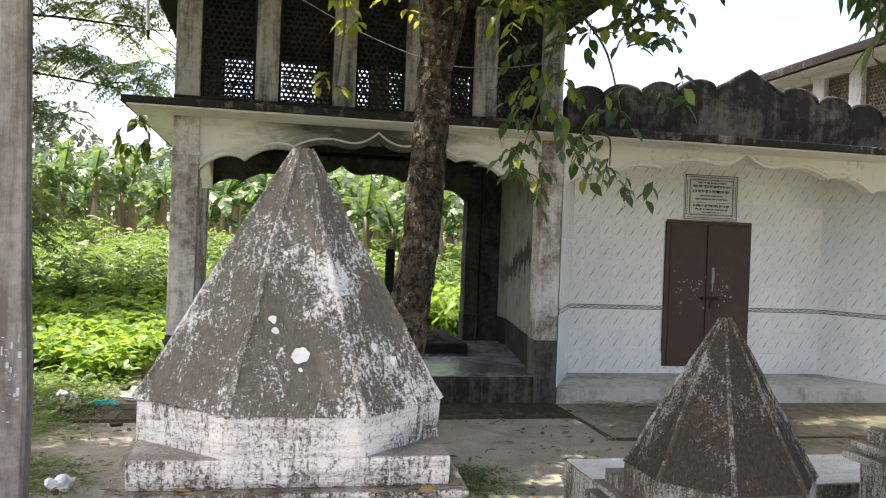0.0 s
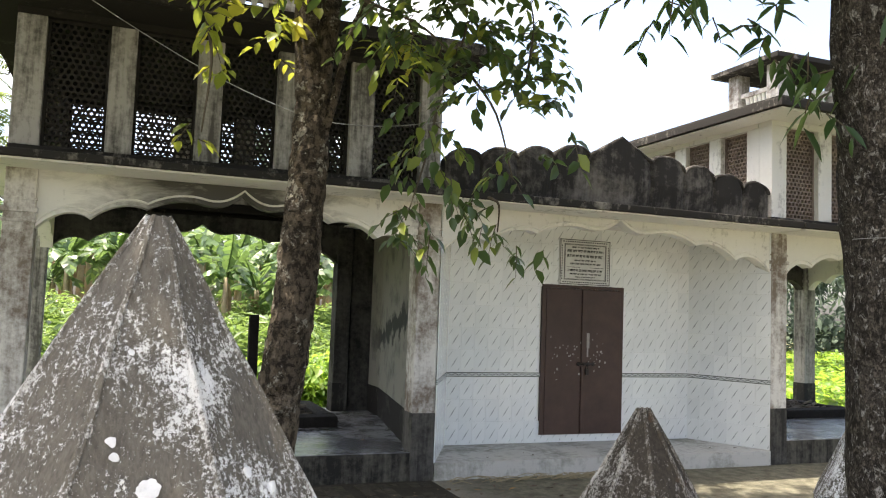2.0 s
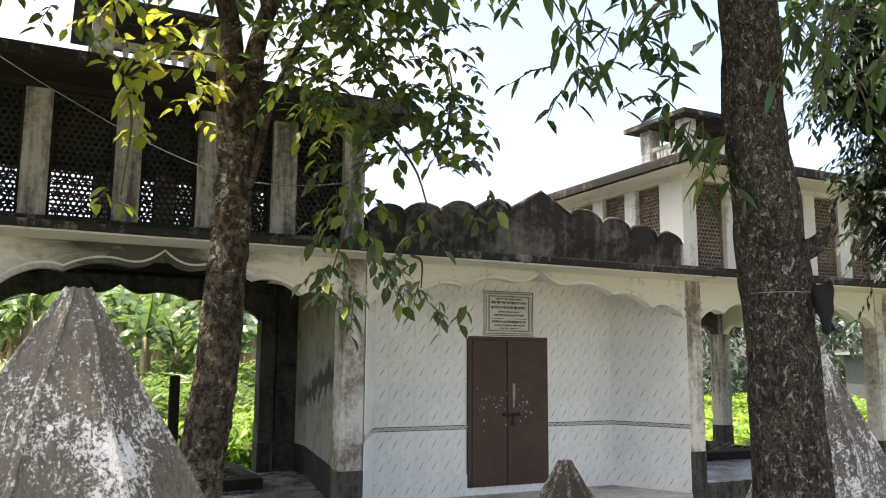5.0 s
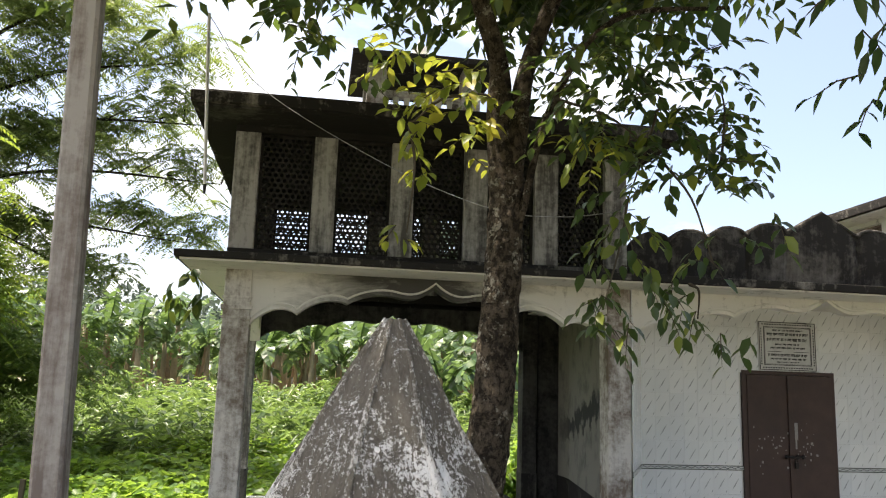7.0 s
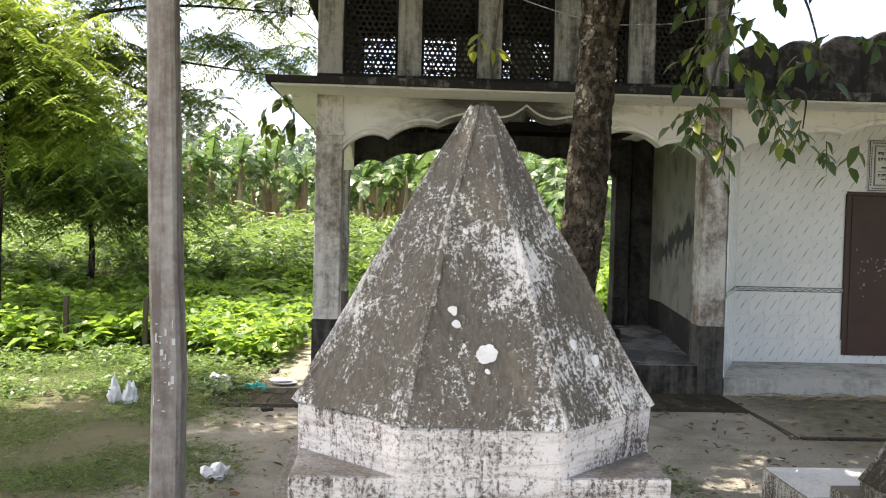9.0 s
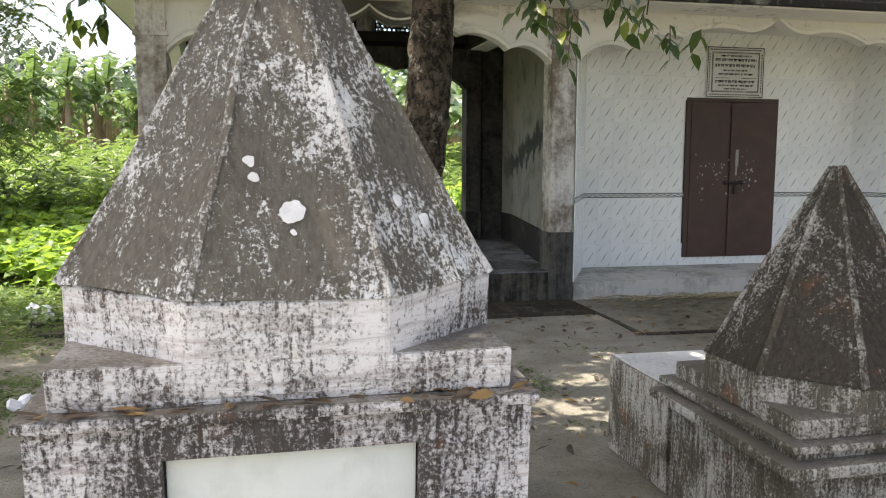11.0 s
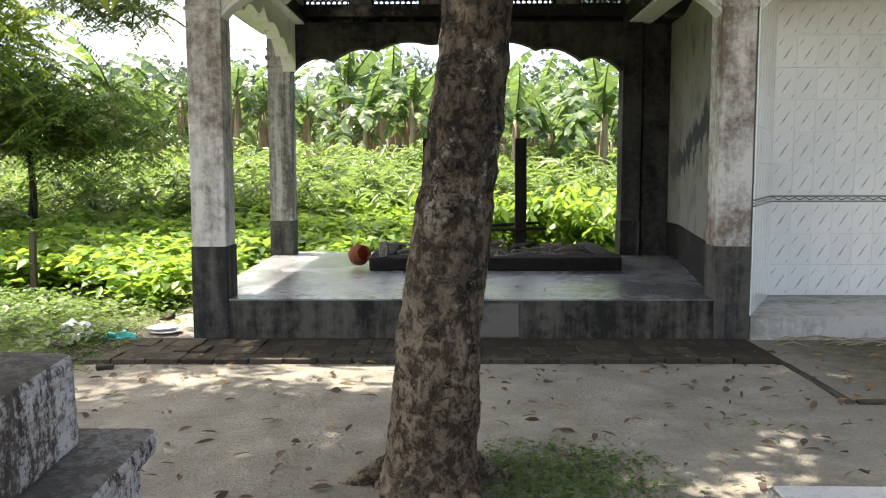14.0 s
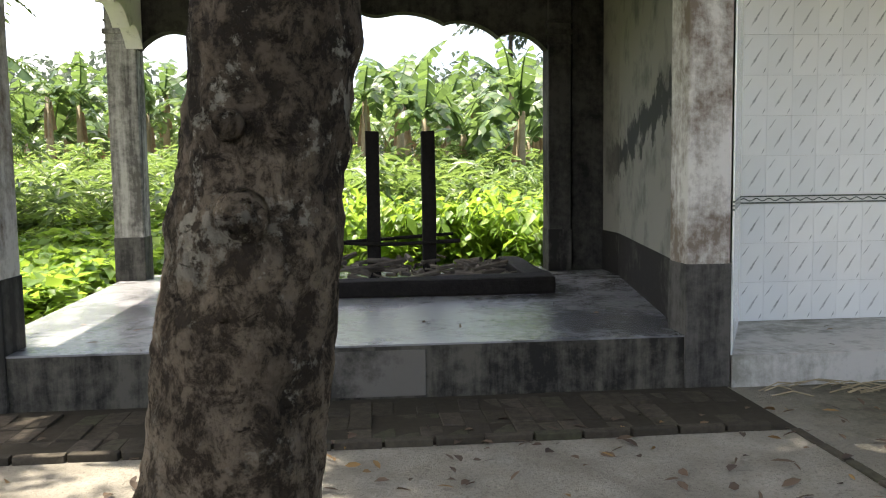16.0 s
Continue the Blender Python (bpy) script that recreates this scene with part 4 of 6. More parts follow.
for _ in range(46):
    x = g.choice([g.uniform(0.1, 0.6), g.uniform(0.67, 1.0)])
    z = g.normal(1.12, 0.13)
    w, h = g.uniform(0.006, 0.03), g.uniform(0.005, 0.035)
    box(bm, x, x + w, 0.0185, 0.0215, z, z + h)
box(bm, 0.69, 0.735, 0.0185, 0.0215, 1.2, 1.42)
box(bm, 0.695, 0.72, 0.0185, 0.0215, 1.08, 1.2)
part("flaked_paint", bm, plain("bare_primer", (0.30, 0.28, 0.26), 0.7), door, "pale flaked paint scuffs")

# plaque over the door
pq = group_of("memorial_plaque", (6.855, 12.49, 2.405), "marble inscription plaque with a dark scrolled border", "plaque")
part("tablet", cube(0, 0.835, 0.0, 0.03, 0, 0.655, 0.004), PLAQUE, pq)
bm = bmesh.new()
for o, t in ((0.008, 0.008), (0.072, 0.007), (0.085, 0.004)):
    for x0, x1, z0, z1 in ((o, 0.835 - o, o, o + t), (o, 0.835 - o, 0.655 - o - t, 0.655 - o), (o, o + t, o + t, 0.655 - o - t), (0.835 - o - t, 0.835 - o, o + t, 0.655 - o - t)):
        box(bm, x0, x1, -0.003, 0.004, z0, z1)
for i in range(20):
    x = 0.05 + i * 0.037
    for z in (0.032, 0.608):
        box(bm, x, x + 0.022, -0.003, 0.004, z, z + 0.014)
for i in range(14):
    z = 0.075 + i * 0.036
    for x in (0.03, 0.79):
        box(bm, x, x + 0.014, -0.003, 0.004, z, z + 0.02)
part("scroll_border", bm, INK, pq)
bm = bmesh.new()
g = np.random.default_rng(5)
for z, h, a, b in ((0.525, 0.022, 0.2, 0.64), (0.465, 0.036, 0.12, 0.72), (0.395, 0.036, 0.12, 0.70), (0.34, 0.02, 0.24, 0.60), (0.29, 0.024, 0.17, 0.67), (0.25, 0.006, 0.12, 0.33), (0.25, 0.006, 0.5, 0.72), (0.19, 0.034, 0.13, 0.70), (0.145, 0.022, 0.17, 0.68), (0.105, 0.016, 0.26, 0.58)):
    x = a
    if h < 0.01:
        box(bm, a, b, -0.003, 0.004, z, z + h)
        continue
    while x < b:
        w = g.uniform(0.025, 0.085)
        e = min(b, x + w)
        box(bm, x, e, -0.003, 0.004, z + h * 0.72, z + h)
        u = x
        while u < e - 0.006:
            box(bm, u, u + 0.009, -0.0025, 0.004, z + g.uniform(-0.1, 0.25) * h, z + h * 0.7)
            u += g.uniform(0.012, 0.018)
        x = e + 0.014
tagged(part("lettering", bm, INK, pq, "unreadable dark engraved lines"), kind="stuff")


# ---- pits with posts on the platforms ----
def fire_pit(at):
    p = group_of("cremation_pit", at, "low soot-blackened pit kerb with two charred posts", "cremation pit")
    for nm, a in (("kerb", (0.0, 2.72, 0.0, 0.26)), ("kerb", (0.0, 0.24, 0.262, 1.8)), ("kerb", (2.48, 2.72, 0.262, 1.8))):
        part(nm, rough_up(cube(a[0], a[1], a[2], a[3], 0, 0.15, 0.03), 0.02, 3, 3), CHAR, p)
    for x, y in ((0.53, 1.45), (1.11, 1.45), (1.67, 1.45)  ):
        part("post", rough_up(cube(x, x + 0.14, y, y + 0.13, 0.0, 1.47, 0.012), 0.012, 4, 3), CHAR, p)
    part("cross_bar", tube(bmesh.new(), smooth_path([(0.5, 1.40, 0.40), (1.2, 1.41, 0.34), (2.05, 1.41, 0.36)], 3), [0.02] * 7, 7, 0.2), CHAR, p)
    part("cross_bar", tube(bmesh.new(), smooth_path([(0.6, 1.62, 0.34), (1.3, 1.61, 0.38), (2.0, 1.62, 0.42)], 3), [0.018] * 7, 7, 0.2), CHAR, p)
    g = np.random.default_rng(4)
    ash = plain("ash_wood", (0.16, 0.14, 0.12), 0.95, 0, 0.7, 6)
    for _ in range(110):
        x, y = g.uniform(0.28, 2.44), g.uniform(0.3, 1.75)
        a, l = g.uniform(0, math.pi), g.uniform(0.08, 0.4)
        z = 0.06 + g.uniform(0, 0.12)
        part("burnt_stick", tube(bmesh.new(), [(x, y, z), (x + l * math.cos(a), y + l * math.sin(a) * 0.5, z + g.uniform(-0.03, 0.06))], [g.uniform(0.01, 0.03)] * 2, 6), ash, p)
    return p


pit = fire_pit((1.26, 13.34, 0.3375))
copy_thing(pit, pose(10.75, 13.34, 0.3375))


def clay_pot(at, s, tilt):
    pts = [(0, 0, z) for z in (0.0, 0.02, 0.07, 0.13, 0.18, 0.2, 0.225, 0.235)]
    bm = tube(bmesh.new(), pts, [0.05, 0.085, 0.125, 0.125, 0.08, 0.065, 0.075, 0.09], 20, close=False)
    bm.faces.new([v for v in bm.verts if abs(v.co.z) < 1e-5][::-1])
    bmesh.ops.solidify(bm, geom=bm.faces[:], thickness=0.008)
    ob = part("clay_pot", bm, CLAY, None, "reddish clay pot lying on its side", True)
    ob.matrix_world = pose(*at, *tilt) @ Matrix.Scale(s, 4)
    return tagged(ob, category="pot")


clay_pot((1.06, 13.78, 0.455), 0.95, (78, 0, 35))
st = part("stone", rough_up(cube(-0.05, 0.05, -0.05, 0.05, 0, 0.16, 0.03), 0.02, 8, 2), SLAB_OLD, None, "small grey upright stone on the pit kerb", True)
st.location = (1.42, 13.42, 0.485)
tagged(st, category="stone")


# ---- cone-topped memorials ----
def octagon(cx, cy, w, z, cut=0.2929):
    h, c = w / 2, w * cut
    return [(cx - h, cy + h - c, z), (cx - h, cy - h + c, z), (cx - h + c, cy - h, z), (cx + h - c, cy - h, z), (cx + h, cy - h + c, z), (cx + h, cy + h - c, z), (cx + h - c, cy + h, z), (cx - h + c, cy + h, z)]


def memorial(at, W, zs, label, mats, panel=False, cornice=0.04, blob=None):
    """Square tiered base, octagonal drum, eight-sided cone. zs: slab underside, slab top, tier top, drum top, tip."""
    cone_m, drum_m, slab_m = mats
    p = group_of("memorial", at, label, "memorial")
    z0, z1, z2, z3, z4 = zs
    h = W / 2
    b = h + cornice
    if panel:
        f = -b
        bm = cube(-b, b, -b, b, -0.25, z0, 0.0)
        face = min(bm.faces, key=lambda q: q.calc_center_median().y)
        inner = bmesh.ops.inset_individual(bm, faces=[face], thickness=0.1)
        for v in face.verts:
            v.co = (0.31 if v.co.x > 0 else -0.30, f, z0 - 0.085 if v.co.z > 0.5 else 0.18)
        out = bmesh.ops.extrude_discrete_faces(bm, faces=[face])
        for v in out["faces"][0].verts:
            v.co.y += 0.07
        body = part("body", bm, slab_m, p, "limewashed body with dark runs")
        part("marble_panel", cube(-0.296, 0.306, f + 0.045, f + 0.069, 0.185, z0 - 0.088, 0.004), MARBLE, body, "pale blank marble panel in a recess")
    else:
        part("body", rough_up(cube(-b + 0.02, b - 0.02, -b + 0.02, b - 0.02, 0, z0, 0.015), 0.006, 3, 3), slab_m, p)
        bm = bmesh.new()
        box(bm, -b - 0.05, b + 0.05, -b - 0.05, b + 0.05, z0 - 0.075, z0 - 0.03, 0.012)
        part("cornice", rough_up(bm, 0.006, 5, 2), slab_m, p)
    part("slab", rough_up(cube(-b - 0.02, b + 0.02, -b - 0.02, b + 0.02, z0, z1, 0.012), 0.006, 4, 4), slab_m, p)
    part("tier", rough_up(cube(-h, h, -h, h, z1, z2, 0.012), 0.005, 4, 4), drum_m, p)
    bm = bmesh.new()
    lo, hi = octagon(0, 0, W + 0.012, z1 + 0.012), octagon(0, 0, W + 0.012, z3)
    a, c = [bm.verts.new(v) for v in lo], [bm.verts.new(v) for v in hi]
    for k in range(8):
        bm.faces.new((a[k], a[(k + 1) % 8], c[(k + 1) % 8], c[k]))
    bm.faces.new(a[::-1])
    bm.faces.new(c)
    bmesh.ops.bevel(bm, geom=bm.edges[:], offset=0.008, segments=1, affect="EDGES")
    part("drum", rough_up(bm, 0.004, 5), drum_m, p, "eight-sided limewashed drum")
    bm = bmesh.new()
    rings = []
    n = 26
    for i in range(n + 1):
        t = i / n
        s = (1 - t) * 1.005 + 0.055 * t
        z = z3 + 0.001 + (z4 - z3) * t
        oct_ = octagon(0, 0, (W + 0.012) * s, z)
        ring = []
        for k in range(8):
            u, v = Vector(oct_[k]), Vector(oct_[(k + 1) % 8])
            for q in range(4):
                w = u.lerp(v, q / 4)
                if q == 0:
                    w.x *= 1.003 + 0.02 * t
                    w.y *= 1.003 + 0.02 * t
                ring.append(bm.verts.new(w))
        rings.append(ring)
    for a, c in zip(rings, rings[1:]):
        for k in range(32):
            bm.faces.new((a[k], a[(k + 1) % 32], c[(k + 1) % 32], c[k]))
    bm.faces.new(rings[0][::-1])
    bm.faces.new(rings[-1])
    for v in bm.verts:
        v.co += 0.010 * noise.noise_vector(v.co * 3) + 0.004 * noise.noise_vector(v.co * 14)
    cone = part("cone", bm, cone_m, p, "grey eight-sided cone with flaked limewash")
    # mortar beads along the eight edges
    for k in range(8):
        line = []
        for i in range(15):
            t = i / 14
            x, y, z = octagon(0, 0, (W + 0.012) * ((1 - t) * 1.005 + 0.055 * t), z3 + 0.001 + (z4 - z3) * t)[k]
            q = Vector((x * (0.995 + 0.02 * t), y * (0.995 + 0.02 * t), z))
            line.append(q + 0.010 * noise.noise_vector(q * 3) + 0.004 * noise.noise_vector(q * 14))
        bm = tube(bmesh.new(), line, [0.014 - 0.006 * i / 14 for i in range(15)], 6, 0.25)
        part("ridge", bm, RIDGE if cone_m is CONE else RIDGE_OLD, cone, "pale worn mortar ridge")
    return p, cone


m1, m1_cone = memorial((1.238, 5.25, 0.035), 1.10, (1.0, 1.03, 1.135, 1.28, 2.215), "tall cone-topped memorial of flaking limewashed concrete", (CONE, DRUM, SLAB), True, 0.045)
m1.scale = (1, 0.775, 1)
m1.rotation_euler[0] = radians(4.0)
memorial((3.305, 5.50, 0), 0.82, (0.655, 0.685, 0.755, 0.85, 1.585), "smaller dark cone-topped memorial with mossy cornice", (CONE_OLD, SLAB_OLD, SLAB_OLD), False, 0.03)
memorial((5.08, 5.54, 0), 1.0, (0.80, 0.84, 0.92, 1.03, 2.08), "grey cone-topped memorial beside a patchy tree", (CONE, SLAB_OLD, SLAB_OLD), False, 0.04)


def tomb(at, w, d, h, label):
    p = group_of("low_tomb", at, label, "tomb")
    part("tomb_body", rough_up(cube(0, w, 0, d, 0, h - 0.004, 0.012), 0.005, 3, 3), SLAB_OLD, p)
    part("tomb_top", rough_up(cube(0.012, w - 0.012, 0.012, d - 0.012, h - 0.02, h + 0.004, 0.006), 0.003, 3, 3), TOPSLAB, p, "pale bare cement top")


for x, y, z, nx, ny, s in [(-0.088, -0.393, 1.596, 0, -1, 0.022), (-0.077, -0.413, 1.558, 0, -1, 0.018), (0.001, -0.458, 1.474, 0, -1, 0.035), (0.274, -0.356, 1.498, 0.71, -0.71, 0.02), (0.351, -0.322, 1.441, 0.71, -0.71, 0.022), (-0.053, -0.271, 1.823, 0, -1, 0.012), (0.316, -0.305, 1.509, 0.71, -0.71, 0.012), (0.012, -0.481, 1.431, 0, -1, 0.014)]:
    bm = bmesh.new()
    bmesh.ops.create_icosphere(bm, subdivisions=3, radius=s * 0.72)
    q = Vector((nx, ny, 0.5)).normalized()
    for v in bm.verts:
        v.co *= 1 + 0.9 * noise.noise(v.co * 26 + Vector((x * 30, 0, z * 30))) + 0.4 * noise.noise(v.co * 90)
        v.co -= q * v.co.dot(q) * 0.88
        v.co += Vector((x, y, z))
    part("lime_spot", bm, CHALK, m1_cone, "white splash of limewash")


tomb((3.05, 6.25, 0), 2.1, 0.66, 0.53, "low rectangular tomb with pale cement top")
tomb((0.72, 5.86, 0), 1.22, 0.5, 0.68, "low limewashed tomb behind the memorial")


# ---- trees ----
def limb(name, pts, r0, r1, mat, parent, sides=14, wobble=0.12, fine=6, flare=0.0, label=""):
    path = smooth_path(pts, fine)
    n = len(path)
    radii = [r0 + (r1 - r0) * i / (n - 1) + flare * max(0, 1 - i / (n * 0.14)) ** 2 for i in range(n)]
    return part(name, tube(bmesh.new(), path, radii, sides, wobble), mat, parent, label, True)


def foliage(name, centres, sizes, per, length, width, mat, parent, fall=0.5, seed=1, fine=True, droop=0.25, twig=True, label="", spread=1.0):
    P, D, L, W, tw = sprays(centres, sizes, per, length, width, fall, seed, spread)
    ob = part(name, leaf_mesh(name, P, D, L, W, mat, fine, droop), None, parent, label)
    if twig:
        tagged(part("twig", twig_mesh("twig", tw, TWIG), None, ob), kind="stuff")
    return ob


def scatter(n, x0, x1, y0, y1, z0, z1, seed):
    g = np.random.default_rng(seed)
    return np.stack([g.uniform(x0, x1, n), g.uniform(y0, y1, n), g.uniform(z0, z1, n)], 1).tolist()


# patchy-barked tree in the court
t1 = group_of("tree", (0, 0, 0), "slender tree with patchy brown bark and ovate leaves", "tree")
court_trunk = limb("trunk", [(2.07, 8.2, -0.05), (2.095, 8.2, 0.25), (2.13, 8.2, 0.7), (2.17, 8.2, 1.05), (2.225, 8.2, 1.5), (2.29, 8.2, 2.1), (2.33, 8.2, 3.0), (2.35, 8.2, 3.6)], 0.207, 0.122, BARK1, t1, 72, 0.08, 34, 0.05, "brown flaking trunk with knots and scars")
for v in court_trunk.data.vertices:
    # torn plates
    q = Vector((v.co.x, v.co.y, v.co.z * 0.8))
    v.co += v.normal * (0.012 * noise.noise(q * 9) + 0.008 * noise.noise(q * 22) + 0.005 * noise.noise(q * 45))
for a in (0.4, 1.7, 3.0, 4.3, 5.4):
    q = (2.08 + 0.2 * math.cos(a), 8.2 + 0.2 * math.sin(a))
    e = (2.08 + 0.5 * math.cos(a), 8.2 + 0.5 * math.sin(a))
    limb("root", [(q[0] + 0.02, q[1], 0.10), ((q[0] + e[0]) / 2, (q[1] + e[1]) / 2, 0.0), (e[0], e[1], -0.05)], 0.05, 0.02, BARK1, t1, 8, 0.3, 4)
for x, z, s in ((2.19, 1.26, 0.034), (2.17, 1.42, 0.02), (2.10, 0.72, 0.022)):
    pts = [(x, 8.2 - 0.172 + d, z) for d in (0.02, -0.010, -0.016, 0.0, 0.014)]
    part("knot", tube(bmesh.new(), pts, [s * 1.7, s * 1.35, s, s * 0.55, s * 0.2], 14, 0.35), BARK1, t1, "round scar where a branch was cut", True)
limb("limb", [(2.34, 8.2, 3.45), (2.28, 8.2, 4.1), (2.22, 8.15, 4.6), (1.6, 7.6, 5.6), (0.6, 6.8, 6.4)], 0.12, 0.03, BARK1, t1)
limb("limb", [(2.35, 8.2, 3.45), (2.42, 8.2, 4.0), (2.52, 8.18, 4.6), (2.9, 7.9, 5.6), (3.4, 7.5, 6.6)], 0.105, 0.03, BARK1, t1)
# two limbs added to carry the unseen clumps
limb("limb", [(0.6, 6.8, 6.4), (-1.0, 8.2, 6.8), (-3.0, 9.4, 7.0)], 0.05, 0.02, BARK1, t1, 10)
limb("limb", [(2.9, 7.7, 5.6), (3.0, 9.0, 6.6), (3.2, 10.8, 7.2)], 0.05, 0.02, BARK1, t1, 10)
limb("limb", [(2.35, 8.17, 2.9), (2.46, 8.1, 3.4), (2.62, 8.0, 4.1), (3.0, 7.7, 4.7), (3.9, 7.7, 4.9)], 0.035, 0.015, BARK1, t1, 10)
YEL = [(1.66, 7.7, 4.05), (1.89, 7.7, 4.02), (2.12, 8.2, 4.2), (1.52, 7.5, 3.72), (1.41, 8.0, 4.4), (2.86, 8.1, 4.0), (2.88, 7.6, 3.75), (2.05, 8.1, 3.9)]
GRN = [(1.04, 7.9, 4.48), (2.6, 7.4, 4.15), (2.89, 7.7, 4.4), (3.26, 8.0, 4.46), (3.33, 7.7, 4.05), (3.7, 8.0, 4.5), (4.13, 8.3, 4.55), (4.1, 8.0, 4.15), (3.81, 7.7, 3.7), (3.75, 7.4, 3.45), (3.0, 7.6, 3.85), (3.4, 7.8, 3.7), (2.85, 8.2, 4.25), (0.79, 8.0, 4.6), (3.5, 7.7, 3.95), (3.1, 7.6, 4.6), (3.0, 7.9, 4.15)]
HANG = [(3.3, 8.2, 3.5), (3.14, 8.1, 3.2), (3.09, 7.6, 2.95), (3.05, 8.2, 2.9), (2.95, 7.8, 2.6), (3.1, 7.9, 2.45), (3.15, 7.4, 2.8), (3.4, 7.4, 2.75), (3.57, 7.4, 2.9), (3.8, 8.1, 2.6), (3.9, 7.9, 2.5), (3.2, 7.7, 3.3)]
foliage("leaves", GRN, [0.42] * len(GRN), 17, 0.112, 0.074, LEAF1, t1, 0.45, 11, True)
foliage("hanging_leaves", HANG, [0.32] * len(HANG), 10, 0.115, 0.072, LEAF1, t1, 0.9, 12, True)
foliage("yellow_leaves", YEL + [(1.53, 7.5, 2.99), (1.62, 7.7, 3.45)], [0.3] * 8 + [0.13, 0.14], 17, 0.115, 0.074, LEAFY, t1, 0.5, 13, True, 0.25, True, "leaves coloured yellow-green as if sunlit")
for a, b in ((GRN[4], HANG[0]), (HANG[0], HANG[4]), (GRN[11], HANG[8]), (HANG[7], HANG[9]), (GRN[8], GRN[6]), ((2.58, 7.78, 4.1), GRN[11]), ((2.28, 8.2, 4.1), YEL[1]), (YEL[1], YEL[3]), (YEL[3], (1.53, 7.5, 3.0))):
    m = [(a[i] + b[i]) / 2 for i in range(3)]
    limb("branchlet", [a, (m[0] + 0.04, m[1], m[2] + 0.08), b], 0.012, 0.005, TWIG, t1, 6, 0, 4)
def sunny(q):
    """Keeps gaps in the unseen overhead clumps, for sun on the yellow leaves, the strip before the platform and
    dapples.
    """
    gx, gy = q[0] - SUN.x / SUN.z * q[2], q[1] - SUN.y / SUN.z * q[2]
    if -1.2 < gx < 2.6 and 9.6 < gy < 10.65:
        return False
    if 2.7 < gx < 5.4 and 8.6 < gy < 10.4 and noise.noise(Vector((gx * 0.9, gy * 1.5, 4))) > -0.05:
        return False
    return abs(q[0] - (1.9 - 0.32 * (q[2] - 4))) > 1.0 or abs(q[1] - (7.8 + 0.07 * (q[2] - 4))) > 0.8


# clumps above the view, added to shade the court and memorials
crown = scatter(70, -1.8, 4.4, 4.6, 8.2, 5.4, 7.2, 21) + scatter(78, -1.2, 6.2, 8.0, 10.3, 6.3, 7.8, 23) + scatter(44, 0.2, 4.6, 8.8, 10.3, 5.9, 6.7, 24) + scatter(44, 0.2, 5.4, 10.2, 11.3, 6.9, 7.9, 25) + scatter(44, -4.6, -1.2, 8.8, 10.8, 6.4, 7.7, 27) + scatter(40, -4.5, -1.0, 5.5, 8.6, 6.3, 7.6, 28) + scatter(24, 0.6, 2.9, 5.2, 7.0, 5.4, 6.6, 26)
crown += scatter(70, -2.6, 1.0, 5.4, 9.2, 5.9, 7.3, 29) + scatter(44, -0.1, 1.2, 6.2, 7.8, 5.6, 6.7, 31) + scatter(28, -4.0, -2.3, 11.1, 11.9, 7.6, 8.3, 30)
crown = [q for q in crown if sunny(q)]
foliage("crown", crown, [0.75] * len(crown), 26, 0.17, 0.10, LEAF1, t1, 0.4, 14, False, 0.25, False)

# tree with pale lichen beside the third memorial
t2 = group_of("tree", (0, 0, 0), "tree with dark bark and pale lichen patches", "tree")
limb("trunk", [(3.83, 4.68, -0.05), (3.82, 4.67, 0.4), (3.80, 4.66, 1.2), (3.78, 4.67, 1.96), (3.74, 4.67, 2.43), (3.65, 4.64, 2.89), (3.55, 4.56, 3.33), (3.47, 4.50, 3.75), (3.38, 4.46, 4.6)], 0.175, 0.09, BARK2, t2, 26, 0.14, 10, 0.08, "dark trunk with white lichen patches")
limb("stub", [(3.74, 4.62, 2.44), (3.80, 4.52, 2.48), (3.83, 4.48, 2.53)], 0.045, 0.028, BARK2, t2, 12, 0.35, 4)
limb("stub", [(3.81, 4.49, 2.52), (3.84, 4.46, 2.56), (3.835, 4.455, 2.62)], 0.016, 0.006, BARK2, t2, 8, 0.3, 3)
limb("limb", [(3.38, 4.46, 4.5), (2.8, 4.6, 5.4), (1.9, 4.7, 6.2)], 0.07, 0.025, BARK2, t2)
limb("limb", [(3.42, 4.48, 4.2), (3.9, 4.3, 5.0), (4.8, 4.2, 5.8)], 0.06, 0.025, BARK2, t2)
limb("limb", [(3.58, 4.6, 3.2), (3.68, 4.65, 3.8), (3.9, 4.7, 4.5)], 0.035, 0.015, BARK2, t2, 10)
L2A = [(3.06, 5.15, 3.25), (3.27, 5.25, 3.5), (3.11, 4.86, 3.25), (3.45, 5.1, 3.3), (3.29, 4.9, 3.4), (3.4, 4.97, 3.6), (3.3, 4.77, 3.25), (3.5, 4.9, 3.1), (3.36, 4.84, 3.12), (2.7, 4.84, 3.42), (3.05, 4.5, 3.35), (3.11, 5.07, 3.55), (3.2, 4.9, 3.75)]
L2B = [(3.7, 4.39, 3.4), (4.03, 4.56, 3.46), (4.06, 4.43, 3.36), (3.85, 4.2, 3.4), (4.29, 4.48, 3.38), (4.05, 4.1, 3.45), (4.23, 4.0, 3.55), (3.66, 4.25, 3.5), (3.62, 4.3, 3.2)]
foliage("leaves", L2A, [0.24] * len(L2A), 14, 0.105, 0.036, LEAF2, t2, 0.55, 31, True)
foliage("leaves", L2B, [0.28] * len(L2B), 17, 0.105, 0.036, LEAF2, t2, 0.6, 32, True)
foliage("hanging_leaves", [(3.46, 4.62, 2.9), (3.5, 4.66, 2.78), (3.4, 4.72, 2.95)], [0.17] * 3, 15, 0.11, 0.04, LEAF2, t2, 0.9, 33, True)
